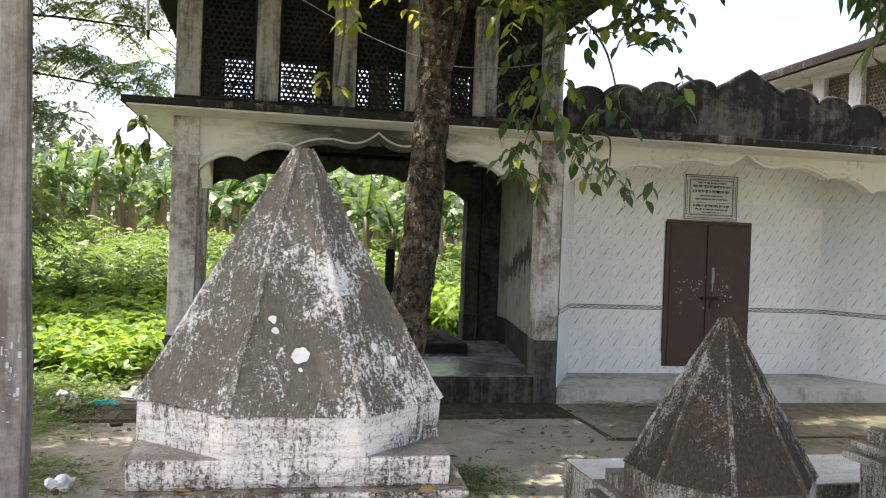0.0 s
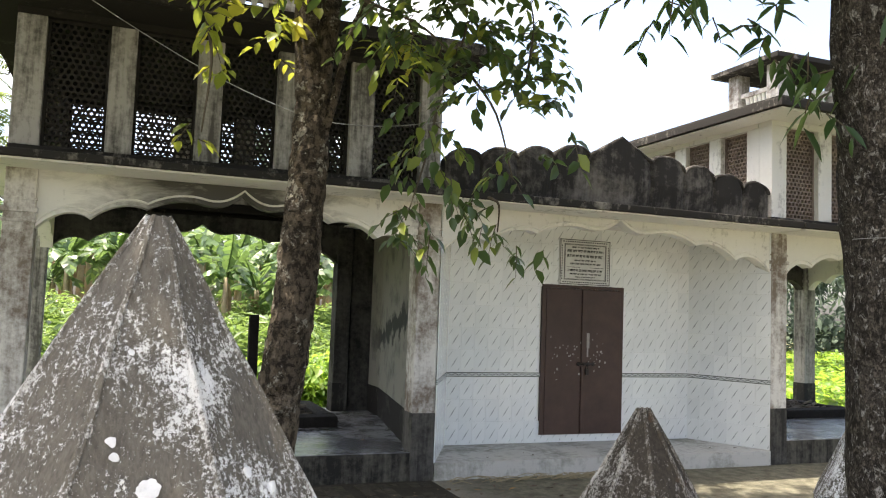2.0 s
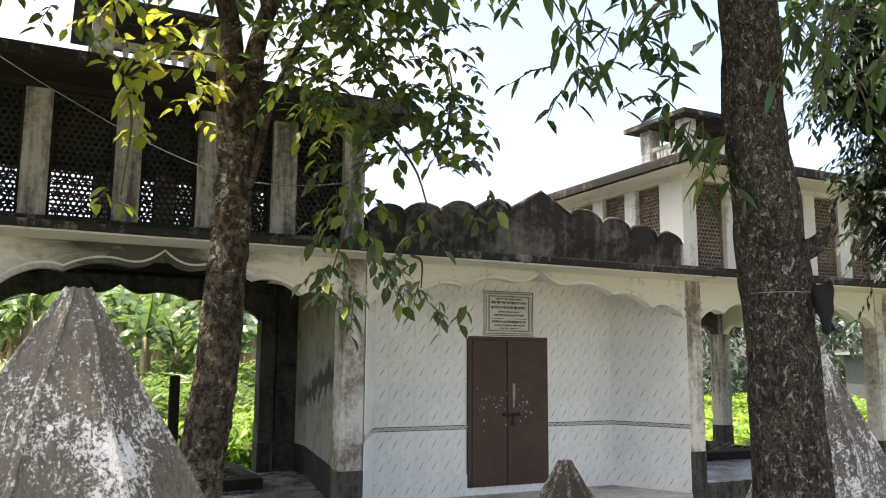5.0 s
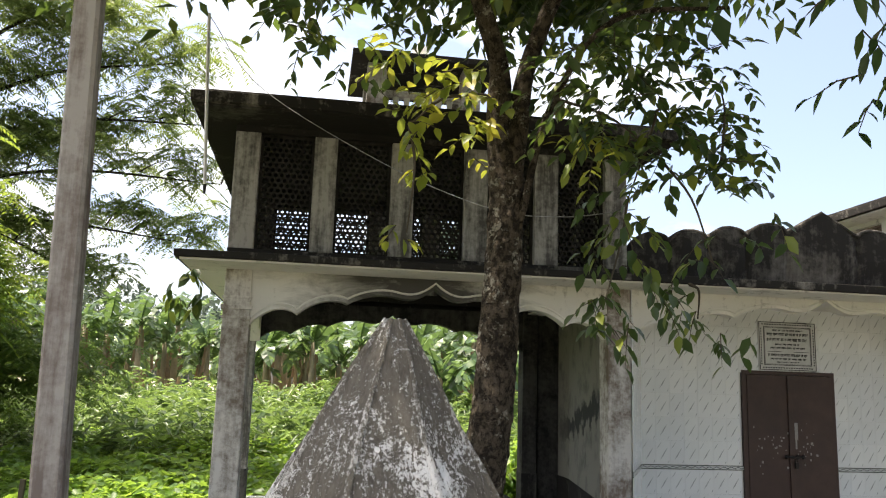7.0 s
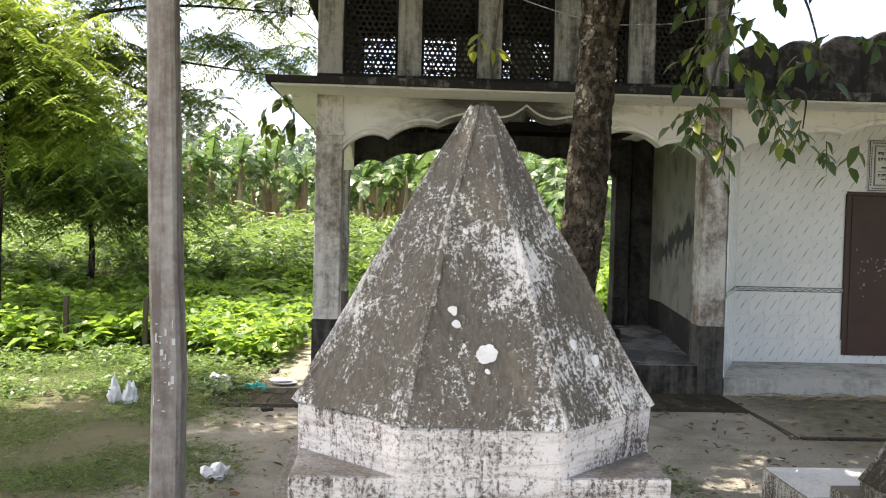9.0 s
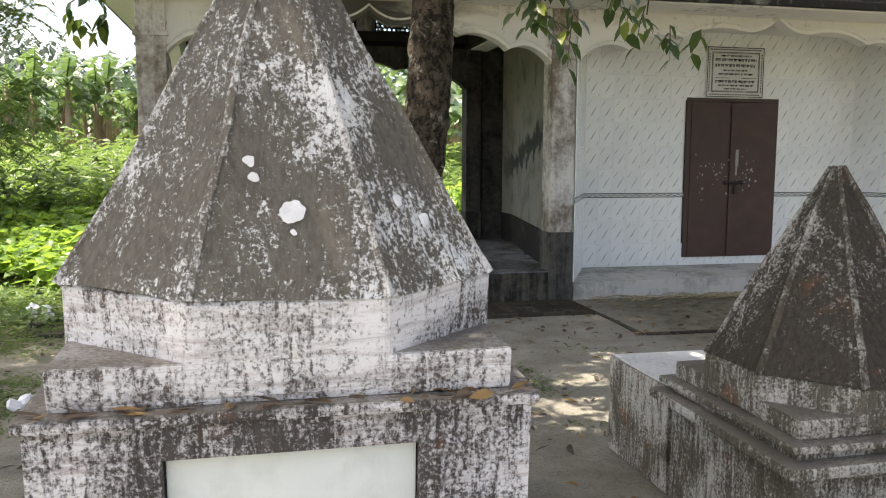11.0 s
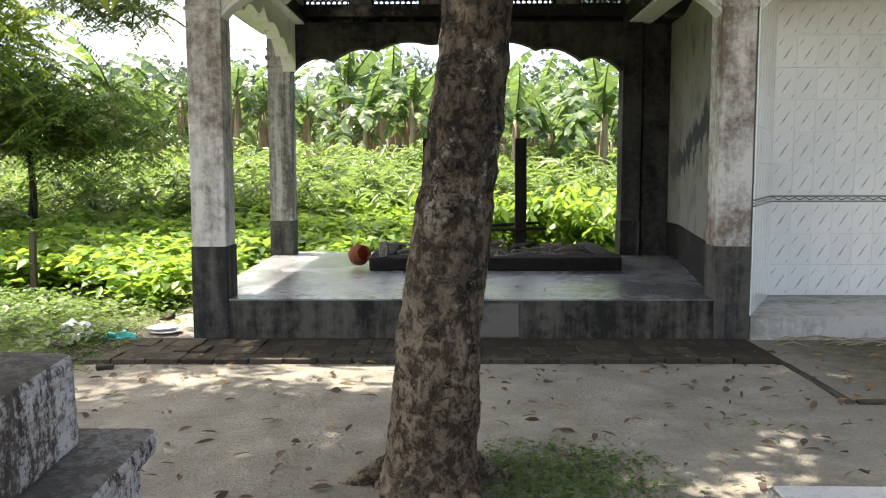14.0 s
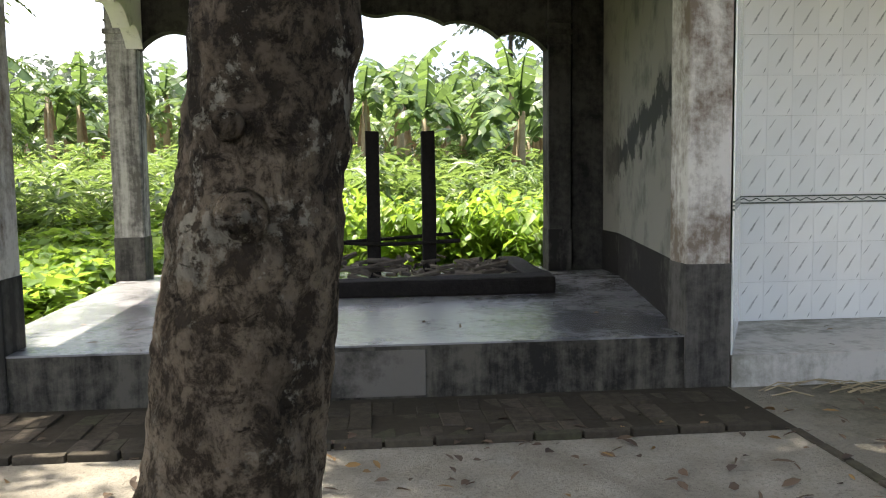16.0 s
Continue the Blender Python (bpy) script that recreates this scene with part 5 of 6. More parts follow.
# more unseen clumps overhead, added to shade the path and memorials
crown = scatter(80, 0.9, 5.6, 2.6, 6.0, 4.6, 6.6, 22)
foliage("crown", crown, [0.75] * len(crown), 26, 0.16, 0.08, LEAF2, t2, 0.4, 34, False, 0.25, False)
bm = bmesh.new()
for k in range(9):
    t = k / 8
    w = 0.045 + 0.035 * t
    for s in range(6):
        u = s / 5 - 0.5
        bm.verts.new((3.785 + w * u * 1.0 + 0.02 * t, 4.50 - 0.045 * math.cos(u * 3) - 0.02 * math.sin(6 * u + 5 * t), 2.335 - 0.19 * t + 0.01 * math.sin(7 * u)))
bm.verts.ensure_lookup_table()
for k in range(8):
    for s in range(5):
        bm.faces.new([bm.verts[i] for i in (k * 6 + s, k * 6 + s + 1, k * 6 + s + 7, k * 6 + s + 6)])
bmesh.ops.solidify(bm, geom=bm.faces[:], thickness=0.012)
cl = part("rag", bm, BLACK, None, "crumpled black rag tied to the lichen-patched tree", True)
tagged(cl, category="rag")
ring = [(3.765 + 0.145 * math.cos(a), 4.66 + 0.145 * math.sin(a), 2.30) for a in np.linspace(0, 2 * math.pi, 17)]
tagged(part("string", tube(bmesh.new(), ring, [0.0014] * 17, 5), plain("grey_string", (0.3, 0.3, 0.29), 0.8), None, "thin pale string tied round the trunk"), category="string")

# dark tree, palm, drooping tree and sapling past the far pavilion
t3 = group_of("tree", (0, 0, 0), "tall tree with dark furrowed trunk and dense crown", "tree")
limb("trunk", [(10.2, 7.7, -0.05), (10.26, 7.69, 0.8), (10.31, 7.69, 2.5), (10.21, 7.54, 3.9), (10.16, 7.33, 4.6), (9.99, 7.04, 5.6), (9.9, 6.9, 8.0)], 0.22, 0.13, BARK3, t3, 22, 0.12, 8, 0.06)
limb("limb", [(10.2, 7.5, 3.9), (10.35, 7.3, 4.6), (10.5, 7.0, 5.6)], 0.12, 0.06, BARK3, t3)
crown = [(9.5, 8.1, 5.1), (9.7, 7.9, 4.7), (9.9, 7.8, 4.3), (10.05, 7.67, 4.4), (9.93, 7.15, 5.55), (9.4, 8.2, 5.5), (9.2, 8.3, 5.2), (9.7, 7.5, 5.9), (9.5, 7.8, 5.8), (9.2, 8.0, 6.1), (10.0, 7.4, 5.0), (9.8, 7.6, 5.2), (9.45, 8.1, 4.2), (9.55, 8.0, 3.75), (9.75, 7.9, 3.5), (10.3, 7.2, 5.6), (10.4, 7.0, 6.2), (9.6, 7.3, 6.5), (10.0, 7.0, 6.8)]
foliage("crown", crown, [0.58] * len(crown), 170, 0.115, 0.05, LEAF3, t3, 0.5, 41, False, 0.35, False)

pm = group_of("palm_tree", (0, 0, 0), "leaning palm with ringed grey trunk", "palm tree")
limb("trunk", [(11.1, 7.98, -0.05), (11.28, 7.82, 0.51), (11.49, 7.6, 1.45), (11.62, 7.34, 2.54), (11.66, 7.02, 3.64), (11.55, 6.76, 4.71), (11.4, 6.5, 7.0)], 0.205, 0.15, PALMBARK, pm, 22, 0.05, 7, 0.08)
path = smooth_path([(11.1, 7.98, -0.05), (11.28, 7.82, 0.51), (11.49, 7.6, 1.45), (11.62, 7.34, 2.54), (11.66, 7.02, 3.64), (11.55, 6.76, 4.71)], 5)
for i, q in enumerate(path[3::1]):
    d = (path[min(i + 4, len(path) - 1)] - path[i + 2]).normalized()
    rr = 0.205 - 0.055 * (i + 3) / 36
    part("leaf_scar", tube(bmesh.new(), [q - d * 0.018, q, q + d * 0.018], [rr * 0.99, rr * 1.045, rr * 0.99], 20, 0.04), PALMBARK, pm)
P, D, L, W = [], [], [], []
g = np.random.default_rng(8)
for k in range(22):
    a, el = g.uniform(0, 2 * math.pi), g.uniform(-0.2, 0.9)
    d = np.array([math.cos(a) * math.cos(el), math.sin(a) * math.cos(el), math.sin(el)])
    ln = g.uniform(2.6, 3.4)
    for i in range(46):
        t = (i + 2) / 48
        q = np.array([11.35, 6.45, 7.1]) + d * ln * t + np.array([0, 0, -2.3 * t * t])
        for s in (-1, 1):
            P.append(q)
            D.append(np.cross(d, [0, 0, 1]) * s + d * 0.5 + np.array([0, 0, -0.9]))
            L.append(0.55 * (1 - 0.5 * t))
            W.append(0.03)
part("fronds", leaf_mesh("fronds", np.array(P), np.array(D), np.array(L), np.array(W), LEAF3, False, 0.3), None, pm)

t5 = group_of("tree", (0, 0, 0), "tree with long drooping light-green foliage", "tree")
limb("trunk", [(12.2, 5.2, -0.05), (12.0, 5.2, 2.5), (11.4, 5.3, 5.0), (10.4, 5.4, 7.0)], 0.16, 0.06, BARK3, t5)
cs = scatter(40, 8.6, 11.4, 4.6, 6.2, 4.4, 6.6, 51) + scatter(15, 9.6, 11.0, 4.5, 5.6, 3.0, 4.4, 52)
foliage("crown", cs, [0.75] * len(cs), 24, 0.15, 0.045, DROOP, t5, 0.9, 53, True, 0.5, False)
cs = scatter(10, 10.6, 11.8, 5.0, 5.8, 3.6, 4.8, 54)
foliage("yellow_leaves", cs, [0.45] * 10, 24, 0.17, 0.045, LEAFY, t5, 1.3, 55, True, 0.5, False)
sp = group_of("sapling", (0, 0, 0), "thin crooked sapling at the field edge", "sapling")
limb("trunk", [(16.2, 7.9, -0.05), (16.2, 7.99, 0.89), (16.23, 8.0, 1.46), (16.14, 8.25, 2.14), (16.06, 8.41, 2.83), (15.96, 8.46, 3.74), (15.7, 8.6, 4.8)], 0.12, 0.05, PALMBARK, sp, 10)
cs = scatter(26, 14.4, 17.5, 7.2, 10.0, 3.2, 5.8, 56)
foliage("crown", cs, [0.8] * 26, 24, 0.2, 0.09, DROOP, sp, 0.7, 57, False, 0.3, False)
bs = group_of("bush", (8.2, 5.4, 0), "low dense glossy-leaved bush", "bush")
cs = [(x - 8.2, y - 5.4, z) for x, y, z in scatter(80, 7.7, 9.4, 4.2, 6.0, 0.15, 1.5, 58)]
foliage("leaves", cs, [0.36] * 80, 44, 0.085, 0.042, LEAF1, bs, 0.2, 59, False, 0.2, False)
limb("stem", [(0.4, 0.0, -0.02), (0.45, 0.0, 0.4), (0.3, 0.1, 0.9)], 0.03, 0.01, TWIG, bs, 8)

# feathery tree over the field, with a brighter one and dark scrub below it
def feathers(name, centres, mat, parent, seed, flat=0.22, per=7, n=11):
    """Pinnate sprays: rows of small leaflets on both sides of a drooping stalk."""
    g = np.random.default_rng(seed)
    c = np.repeat(np.asarray(centres, float), per, 0)
    m = len(c)
    a, el = g.uniform(0, 2 * math.pi, m), g.uniform(-0.45, 0.3, m)
    d = np.stack([np.cos(a) * np.cos(el), np.sin(a) * np.cos(el), np.sin(el)], 1)
    side = unit(np.cross(d, [0, 0, 1.0]))
    c = c + g.normal(0, 1, (m, 3)) * np.array([0.24, 0.24, flat])
    P, D = [], []
    for i in range(n):
        q = c + d * 0.055 * i + np.array([0, 0, -0.0024 * i * i])
        for s in (-1, 1):
            P.append(q)
            D.append(side * s + d * 0.5 + np.array([0, 0, -0.25]))
    P, D = np.concatenate(P), np.concatenate(D)
    k = len(P)
    return part(name, leaf_mesh(name, P, D, np.full(k, 0.135), np.full(k, 0.04), mat, False, 0.2), None, parent)


t6 = group_of("tree", (0, 0, 0), "broad tree with feathery grey-green leaves on spreading limbs", "tree")
limb("trunk", [(-9.2, 19.6, 0.1), (-8.8, 19.4, 2.4), (-8.0, 19.2, 4.4), (-7.0, 18.9, 6.6), (-6.2, 18.6, 8.8)], 0.30, 0.09, BARK3, t6)
g = np.random.default_rng(61)
centres = []
for base, tip in (((-8.0, 19.2, 4.4), (-1.6, 18.7, 4.7)), ((-7.6, 19.1, 5.2), (-1.0, 18.6, 5.9)), ((-7.2, 19.0, 6.0), (-1.3, 18.3, 7.0)), ((-7.0, 18.9, 6.6), (-2.0, 18.0, 8.1)), ((-6.6, 18.7, 7.6), (-3.1, 17.8, 9.2)), ((-6.4, 18.6, 8.2), (-4.8, 17.7, 9.8)), ((-7.0, 18.9, 6.6), (-5.6, 17.6, 7.6)), ((-7.8, 19.1, 4.9), (-3.4, 18.9, 3.9)), ((-7.4, 19.0, 5.6), (-4.4, 17.9, 6.4))):
    u, w = Vector(base), Vector(tip)
    bend = (u + w) / 2 + Vector((0, 0, 0.45))
    limb("limb", [base, tuple(bend), tip], 0.055, 0.010, BARK3, t6, 8)
    for k in range(9):
        t = 0.35 + 0.65 * k / 8
        q = u * (1 - t) ** 2 + (bend * 2 - (u + w) / 2) * 2 * t * (1 - t) + w * t * t
        e = q + Vector((g.uniform(0.1, 0.6), g.uniform(-0.8, 0.8), g.uniform(0.0, 0.45)))
        limb("branchlet", [tuple(q), tuple((q + e) / 2 + Vector((0, 0, 0.05))), tuple(e)], 0.016, 0.006, BARK3, t6, 5, 0, 3)
        centres += [tuple(e + Vector((g.normal(0, 0.28), g.normal(0, 0.3), g.normal(0, 0.10)))) for _ in range(4)]
feathers("crown", centres, CANOPY, t6, 62, 0.07)
t7 = group_of("tree", (0, 0, 0), "young feathery tree with bright yellow-green leaves", "tree")
limb("trunk", [(-5.5, 15.6, 0.0), (-5.4, 15.5, 2.0), (-5.1, 15.4, 4.3)], 0.10, 0.035, BARK3, t7, 10)
centres = [(g.normal(a, sa), g.normal(15.3, 0.4), g.normal(b, sb_)) for a, b, sa, sb_, n in ((-5.2, 4.3, 0.65, 0.5, 64), (-4.3, 3.8, 0.4, 0.4, 34), (-5.8, 5.0, 0.6, 0.45, 46), (-5.2, 3.3, 0.6, 0.2, 30), (-6.7, 4.2, 0.6, 0.6, 44)) for _ in range(n)]
feathers("crown", centres, FERN, t7, 63, 0.18)
sb = group_of("tree", (-4.7, 18.8, 0), "low shaded tree with dense dark feathery leaves", "tree")
limb("trunk", [(-0.6, 0, -0.05), (-0.5, 0, 1.2), (-0.7, 0.1, 2.6)], 0.09, 0.03, BARK3, sb, 8)
centres = [(g.normal(a, 0.5), g.normal(0.0, 0.4), max(1.75, g.normal(b, 0.4))) for a, b, n in ((-1.6, 2.5, 34), (-0.6, 2.3, 30), (0.3, 2.5, 34), (0.9, 2.2, 20), (-2.8, 2.5, 30), (-3.8, 2.3, 24), (-1.0, 3.4, 30), (-2.2, 3.5, 26)) for _ in range(n)]
feathers("crown", centres, SCRUB, sb, 64, 0.2)


# ---- banana plantation ----
def banana_leaf(seed):
    g = np.random.default_rng(seed)
    bm = bmesh.new()
    n, ln = 12, g.uniform(1.5, 2.0)
    rise, sag = g.uniform(1.1, 2.2), g.uniform(1.0, 2.2)
    mid = [Vector((ln * t * 0.85, 0, rise * ln * t * 0.75 - sag * t * t * ln * 0.62)) for t in np.linspace(0, 1, n + 1)]
    for s in (-1, 1):
        for i in range(1, n):
            t0, t1_ = i / n, (i + 0.93) / n
            w0 = 0.27 * math.sin(math.pi * min(1, t0 * 0.93 + 0.06)) ** 0.6
            w1 = 0.27 * math.sin(math.pi * min(1, t1_ * 0.93 + 0.06)) ** 0.6
            a, b = mid[i], mid[i].lerp(mid[i + 1], 0.93)
            dz = g.uniform(-0.16, 0.05)
            vs = [bm.verts.new(v) for v in (a, b, b + Vector((0.10, s * w1, dz - 0.25 * w1)), a + Vector((0.08, s * w0, dz - 0.25 * w0)))]
            bm.faces.new(vs if s > 0 else vs[::-1])
    tube(bm, mid[::3], [0.035, 0.028, 0.02, 0.014, 0.006][:len(mid[::3])], 5, close=False)
    return link_mesh("banana_leaf", bm, BANANA)


LEAVES = [banana_leaf(s) for s in range(5)]
bm = bmesh.new()
for s in (-1, 1):
    for i in range(6):
        vs = [bm.verts.new(v) for v in ((0.05, 0, -0.15 * i), (0.05, 0, -0.15 * i - 0.13), (0.1 + 0.02 * i, s * 0.1, -0.15 * i - 0.2), (0.1 + 0.02 * i, s * 0.1, -0.15 * i - 0.05))]
        bm.faces.new(vs)
DEAD = link_mesh("dead_leaf", bm, DRYBAN)


def banana(h, seed):
    g = np.random.default_rng(seed)
    p = group_of("banana_plant", (0, 0, 0), "banana plant with torn arching leaves", "banana plant", "banana plantation")
    part("pseudostem", tube(bmesh.new(), [(0, 0, -0.1), (0.02, 0, h * 0.5), (0, 0.03, h)], [0.14, 0.11, 0.07], 9, 0.08), STEM, p, "", True)
    n = 10
    for i in range(n):
        l = part("leaf", LEAVES[int(g.integers(5))], None, p)
        l.location = (0, 0, h - 0.08 * (i % 3))
        tilt = -28 if i == 0 else g.uniform(-14, 16)
        l.rotation_euler = (g.uniform(-0.3, 0.3), radians(tilt), i * 2.4 + g.uniform(-0.3, 0.3))
        l.scale = [g.uniform(0.75, 1.1)] * 3
    for i in range(2):
        l = part("dead_leaf", DEAD, None, p)
        l.location = (0, 0, h * g.uniform(0.75, 0.95))
        l.rotation_euler = (0, 0, g.uniform(0, 6.28))
    return p


KINDS = [banana(h, i) for i, h in enumerate((2.1, 2.6, 1.5, 2.9))]
g = np.random.default_rng(71)
spots = []
while len(spots) < 185:
    x, y = g.uniform(-17, 13), 28.8 + 15 * g.uniform(0, 1) ** 1.2
    if all(math.dist((x, y), s) > 0.95 for s in spots):
        spots.append((x, y))
spots += [(3.6, 24.0), (4.6, 25.2), (2.3, 25.6), (5.6, 23.6), (3.2, 27.0), (6.2, 26.0), (1.0, 27.2), (-0.4, 28.4)]
for i, (x, y) in enumerate(spots):
    src = KINDS[i % 4]
    z = height(x, y)
    m = pose(x, y, z - 0.02, 0, 0, g.uniform(0, 360))
    if i < 4:
        src.matrix_basis = m
    else:
        ob = copy_thing(src, m)
        s = g.uniform(0.72, 1.02)
        ob.scale = (s, s, s)


# ---- field crops, grass, woods ----
def plants(name, spots, heights, leaves, length, width, mat, label, seed, up=0.3, droop=0.35, category="crop"):
    g = np.random.default_rng(seed)
    spots, heights = np.asarray(spots), np.asarray(heights)
    n = len(spots)
    P = np.repeat(spots, leaves, 0)
    f = g.uniform(0.25, 1.0, n * leaves)
    P = P + np.stack([g.normal(0, 0.13, n * leaves), g.normal(0, 0.13, n * leaves), np.repeat(heights, leaves) * f], 1)
    a = g.uniform(0, 2 * math.pi, n * leaves)
    D = np.stack([np.cos(a), np.sin(a), g.normal(up, 0.35, n * leaves)], 1)
    s = g.uniform(0.6, 1.25, n * leaves)
    me = leaf_mesh(name, P, D, length * s, width * s * g.uniform(0.8, 1.1, n * leaves), mat, False, droop)
    return tagged(part(name, me, None, None, label), category=category, kind="stuff")


def spread(n, x0, x1, y0, y1, seed, keep=None, power=1.0):
    g = np.random.default_rng(seed)
    xy = np.stack([g.uniform(x0, x1, n), y0 + (y1 - y0) * g.uniform(0, 1, n) ** power], 1)
    out = [(x, y, height(x, y)) for x, y in xy.tolist() if keep is None or keep(x, y)]
    return out


def off_building(x, y):
    return not (-0.55 < x < 14.9 and y < 16.1)


low = spread(5200, -13, 0.0, 12.6, 19.5, 81, lambda x, y: off_building(x, y) and x < -0.5 and y > 13.2 - 0.35 * (x + 1) * 0.5 + 0.4 * math.sin(x * 2))
low += spread(3800, -4, 10.0, 16.2, 21, 82, off_building)
plants("field_crop", low, [0.45 + 0.32 * noise.noise(Vector((p[0] * 1.3, p[1] * 1.3, 3))) for p in low], 9, 0.2, 0.125, CROP, "bright green leafy crop in full sun", 83)
tall = spread(260, 1.8, 6.0, 16.3, 17.8, 84, off_building)
plants("climbing_crop", tall, [1.0 + 0.5 * noise.noise(Vector((p[0] * 1.5, p[1], 9))) for p in tall], 24, 0.17, 0.12, CROP, "taller bright green leafy plants behind the platform", 85, -0.3, 0.5)
shrubs = spread(3000, -16, 9.0, 19.2, 27.0, 86)
plants("shrub_crop", shrubs, [0.95 + 0.75 * noise.noise(Vector((p[0] * 0.9, p[1] * 0.9, 1))) for p in shrubs], 16, 0.33, 0.085, SHRUB, "darker green shrubby crop rows", 87, 0.25, 0.5)
east = spread(5200, 13.6, 42, 3.0, 34, 88, lambda x, y: off_building(x, y) and math.hypot(x - 1.2, y - 2.4) > 14.6)
plants("field_crop", east, [0.55 + 0.25 * noise.noise(Vector((p[0] * 0.5, p[1] * 0.5, 4))) for p in east], 9, 0.27, 0.17, CROP, "bright green crop field beyond the pavilion", 89)
turf = spread(6600, -7.0, -0.25, 7.9, 13.6, 90, lambda x, y: noise.noise(Vector((x * 0.8, y * 0.8, 7))) > -0.25 and (x < -0.6 or y < 10.0))
herb = spread(300, 2.2, 3.05, 7.9, 8.8, 91, lambda x, y: math.hypot((x - 2.65) / 0.38, (y - 8.35) / 0.4) < 1 and math.hypot(x - 2.1, y - 8.2) > 0.25)
turf += spread(420, 2.9, 5.6, 7.2, 9.4, 92, lambda x, y: noise.noise(Vector((x * 1.7, y * 1.7, 2))) > 0.36)
plants("herb_patch", herb, [0.02] * len(herb), 12, 0.045, 0.017, GRASS, "low leafy green patch at the foot of the tree", 96, 0.5, 0.4, "grass")
plants("grass", turf, [0.025] * len(turf), 10, 0.07, 0.010, GRASS, "short patchy grass on trodden earth", 93, 0.9, 0.5, "grass")
weeds = spread(900, -6.5, -0.7, 10.6, 13.6, 94, lambda x, y: noise.noise(Vector((x, y, 5))) > 0.0)
plants("weeds", weeds, [0.14] * len(weeds), 9, 0.09, 0.055, SHRUB, "low broad-leaved weeds at the field edge", 95, 0.3, 0.3, "weeds")


def woods(name, blobs, mat, label, per, size, seed):
    g = np.random.default_rng(seed)
    P = []
    for cx, cy, cz, r, h in blobs:
        v = unit(g.normal(0, 1, (per, 3))) * (g.uniform(0.55, 1.0, (per, 1)))
        q = np.array([cx, cy, cz]) + v * np.array([r, r, h])
        P.append(q)
    P = np.concatenate(P)
    D = g.normal(0, 1, P.shape)
    n = len(P)
    me = leaf_mesh(name, P, D, size * g.uniform(0.6, 1.3, n), size * 0.55 * g.uniform(0.7, 1.2, n), mat, False, 0.3)
    tagged(part(name, me, None, None, label), category="woods", kind="stuff")


g = np.random.default_rng(101)
back_woods = [(x, g.uniform(47, 54), 3.4 + g.uniform(0, 2.6), g.uniform(2.0, 3.5), g.uniform(2.2, 3.6)) for x in np.arange(-34, 26, 2.6)]
woods("far_woods", back_woods, FAR, "hazy tree line behind the banana plantation", 520, 0.55, 102)
east_woods = []
for i in range(34):
    a = radians(4 + i * 2.1)
    d = 44 + g.uniform(0, 8)
    east_woods.append((1.2 + d * math.cos(a), 2.4 + d * math.sin(a), g.uniform(2.0, 6.0), g.uniform(2.5, 4.0), g.uniform(2.0, 4.5)))
    east_woods.append((1.2 + d * math.cos(a), 2.4 + d * math.sin(a), 1.2, 3.2, 1.4))
woods("far_woods", east_woods, FAR, "hazy tree line beyond the crop field", 420, 0.5, 103)
ft = group_of("far_tree", (8.0, 40.0, 1.2), "single tree crown above the roof line", "tree")
limb("trunk", [(0, 0, -0.3), (0.2, 0, 3.5), (0.3, 0, 6.2)], 0.2, 0.08, BARK3, ft, 8)
cs = [(x, y, z) for x, y, z in scatter(26, -1.6, 2.2, -1.2, 1.2, 6.0, 8.8, 104)]
foliage("crown", cs, [0.9] * 26, 26, 0.32, 0.16, FAR, ft, 0.3, 105, False, 0.2, False)
for i in range(9):
    a = radians(22 + i * 4.3 + g.uniform(-1, 1))
    d = g.uniform(26, 36)
    x, y = 1.2 + d * math.cos(a), 2.4 + d * math.sin(a)
    tr = group_of("field_tree", (x, y, 0), "slim tree at the far field edge", "tree", "trees at the far field edge")
    limb("trunk", [(0, 0, -0.1), (0.15, 0.1, 2.0), (0.1, 0, 5.0)], 0.16, 0.07, BARK3, tr, 8)
    cs = scatter(16, -1.5, 1.5, -1.3, 1.3, 3.2, 6.5, 110 + i)
    foliage("crown", cs, [0.9] * 16, 16, 0.3, 0.13, FAR, tr, 0.5, 130 + i, False, 0.3, False)

shed = group_of("shed", (36.5, 25.3, 0), "low grey tin-walled shed with a pale roof beyond the field", "shed", rz=-34)
part("wall", cube(-2.4, 2.4, -0.1, 2.5, 0, 2.5, 0.02), plain("grey_tin", (0.10, 0.11, 0.12), 0.6), shed)
part("roof", prism([(-2.8, -0.6), (2.8, -0.6), (2.8, 2.9), (-2.8, 2.9)], 2.51, 2.62), plain("pale_tin", (0.3, 0.3, 0.31), 0.5), shed)

# ---- pole, pipe, cable ----
pl = group_of("utility_pole", (-0.402, 7.25, 0), "weathered square concrete pole with chalk marks", "pole")
bm = bmesh.new()
rings = []
for z, w, dx in ((-0.1, 0.088, 0.04), (0.95, 0.085, 0.045), (1.5, 0.083, 0.02), (3.8, 0.076, -0.04), (7.5, 0.065, -0.12)):
    c = 0.02
    rings.append([bm.verts.new((dx + x, y, z)) for x, y in ((-w + c, -w), (w - c, -w), (w, -w + c), (w, w - c), (w - c, w), (-w + c, w), (-w, w - c), (-w, -w + c))])
for a, b in zip(rings, rings[1:]):
    for k in range(8):
        bm.faces.new((a[k], a[(k + 1) % 8], b[(k + 1) % 8], b[k]))
bm.faces.new(rings[-1])
part("shaft", bm, POLE, pl)
bm = bmesh.new()
g = np.random.default_rng(9)
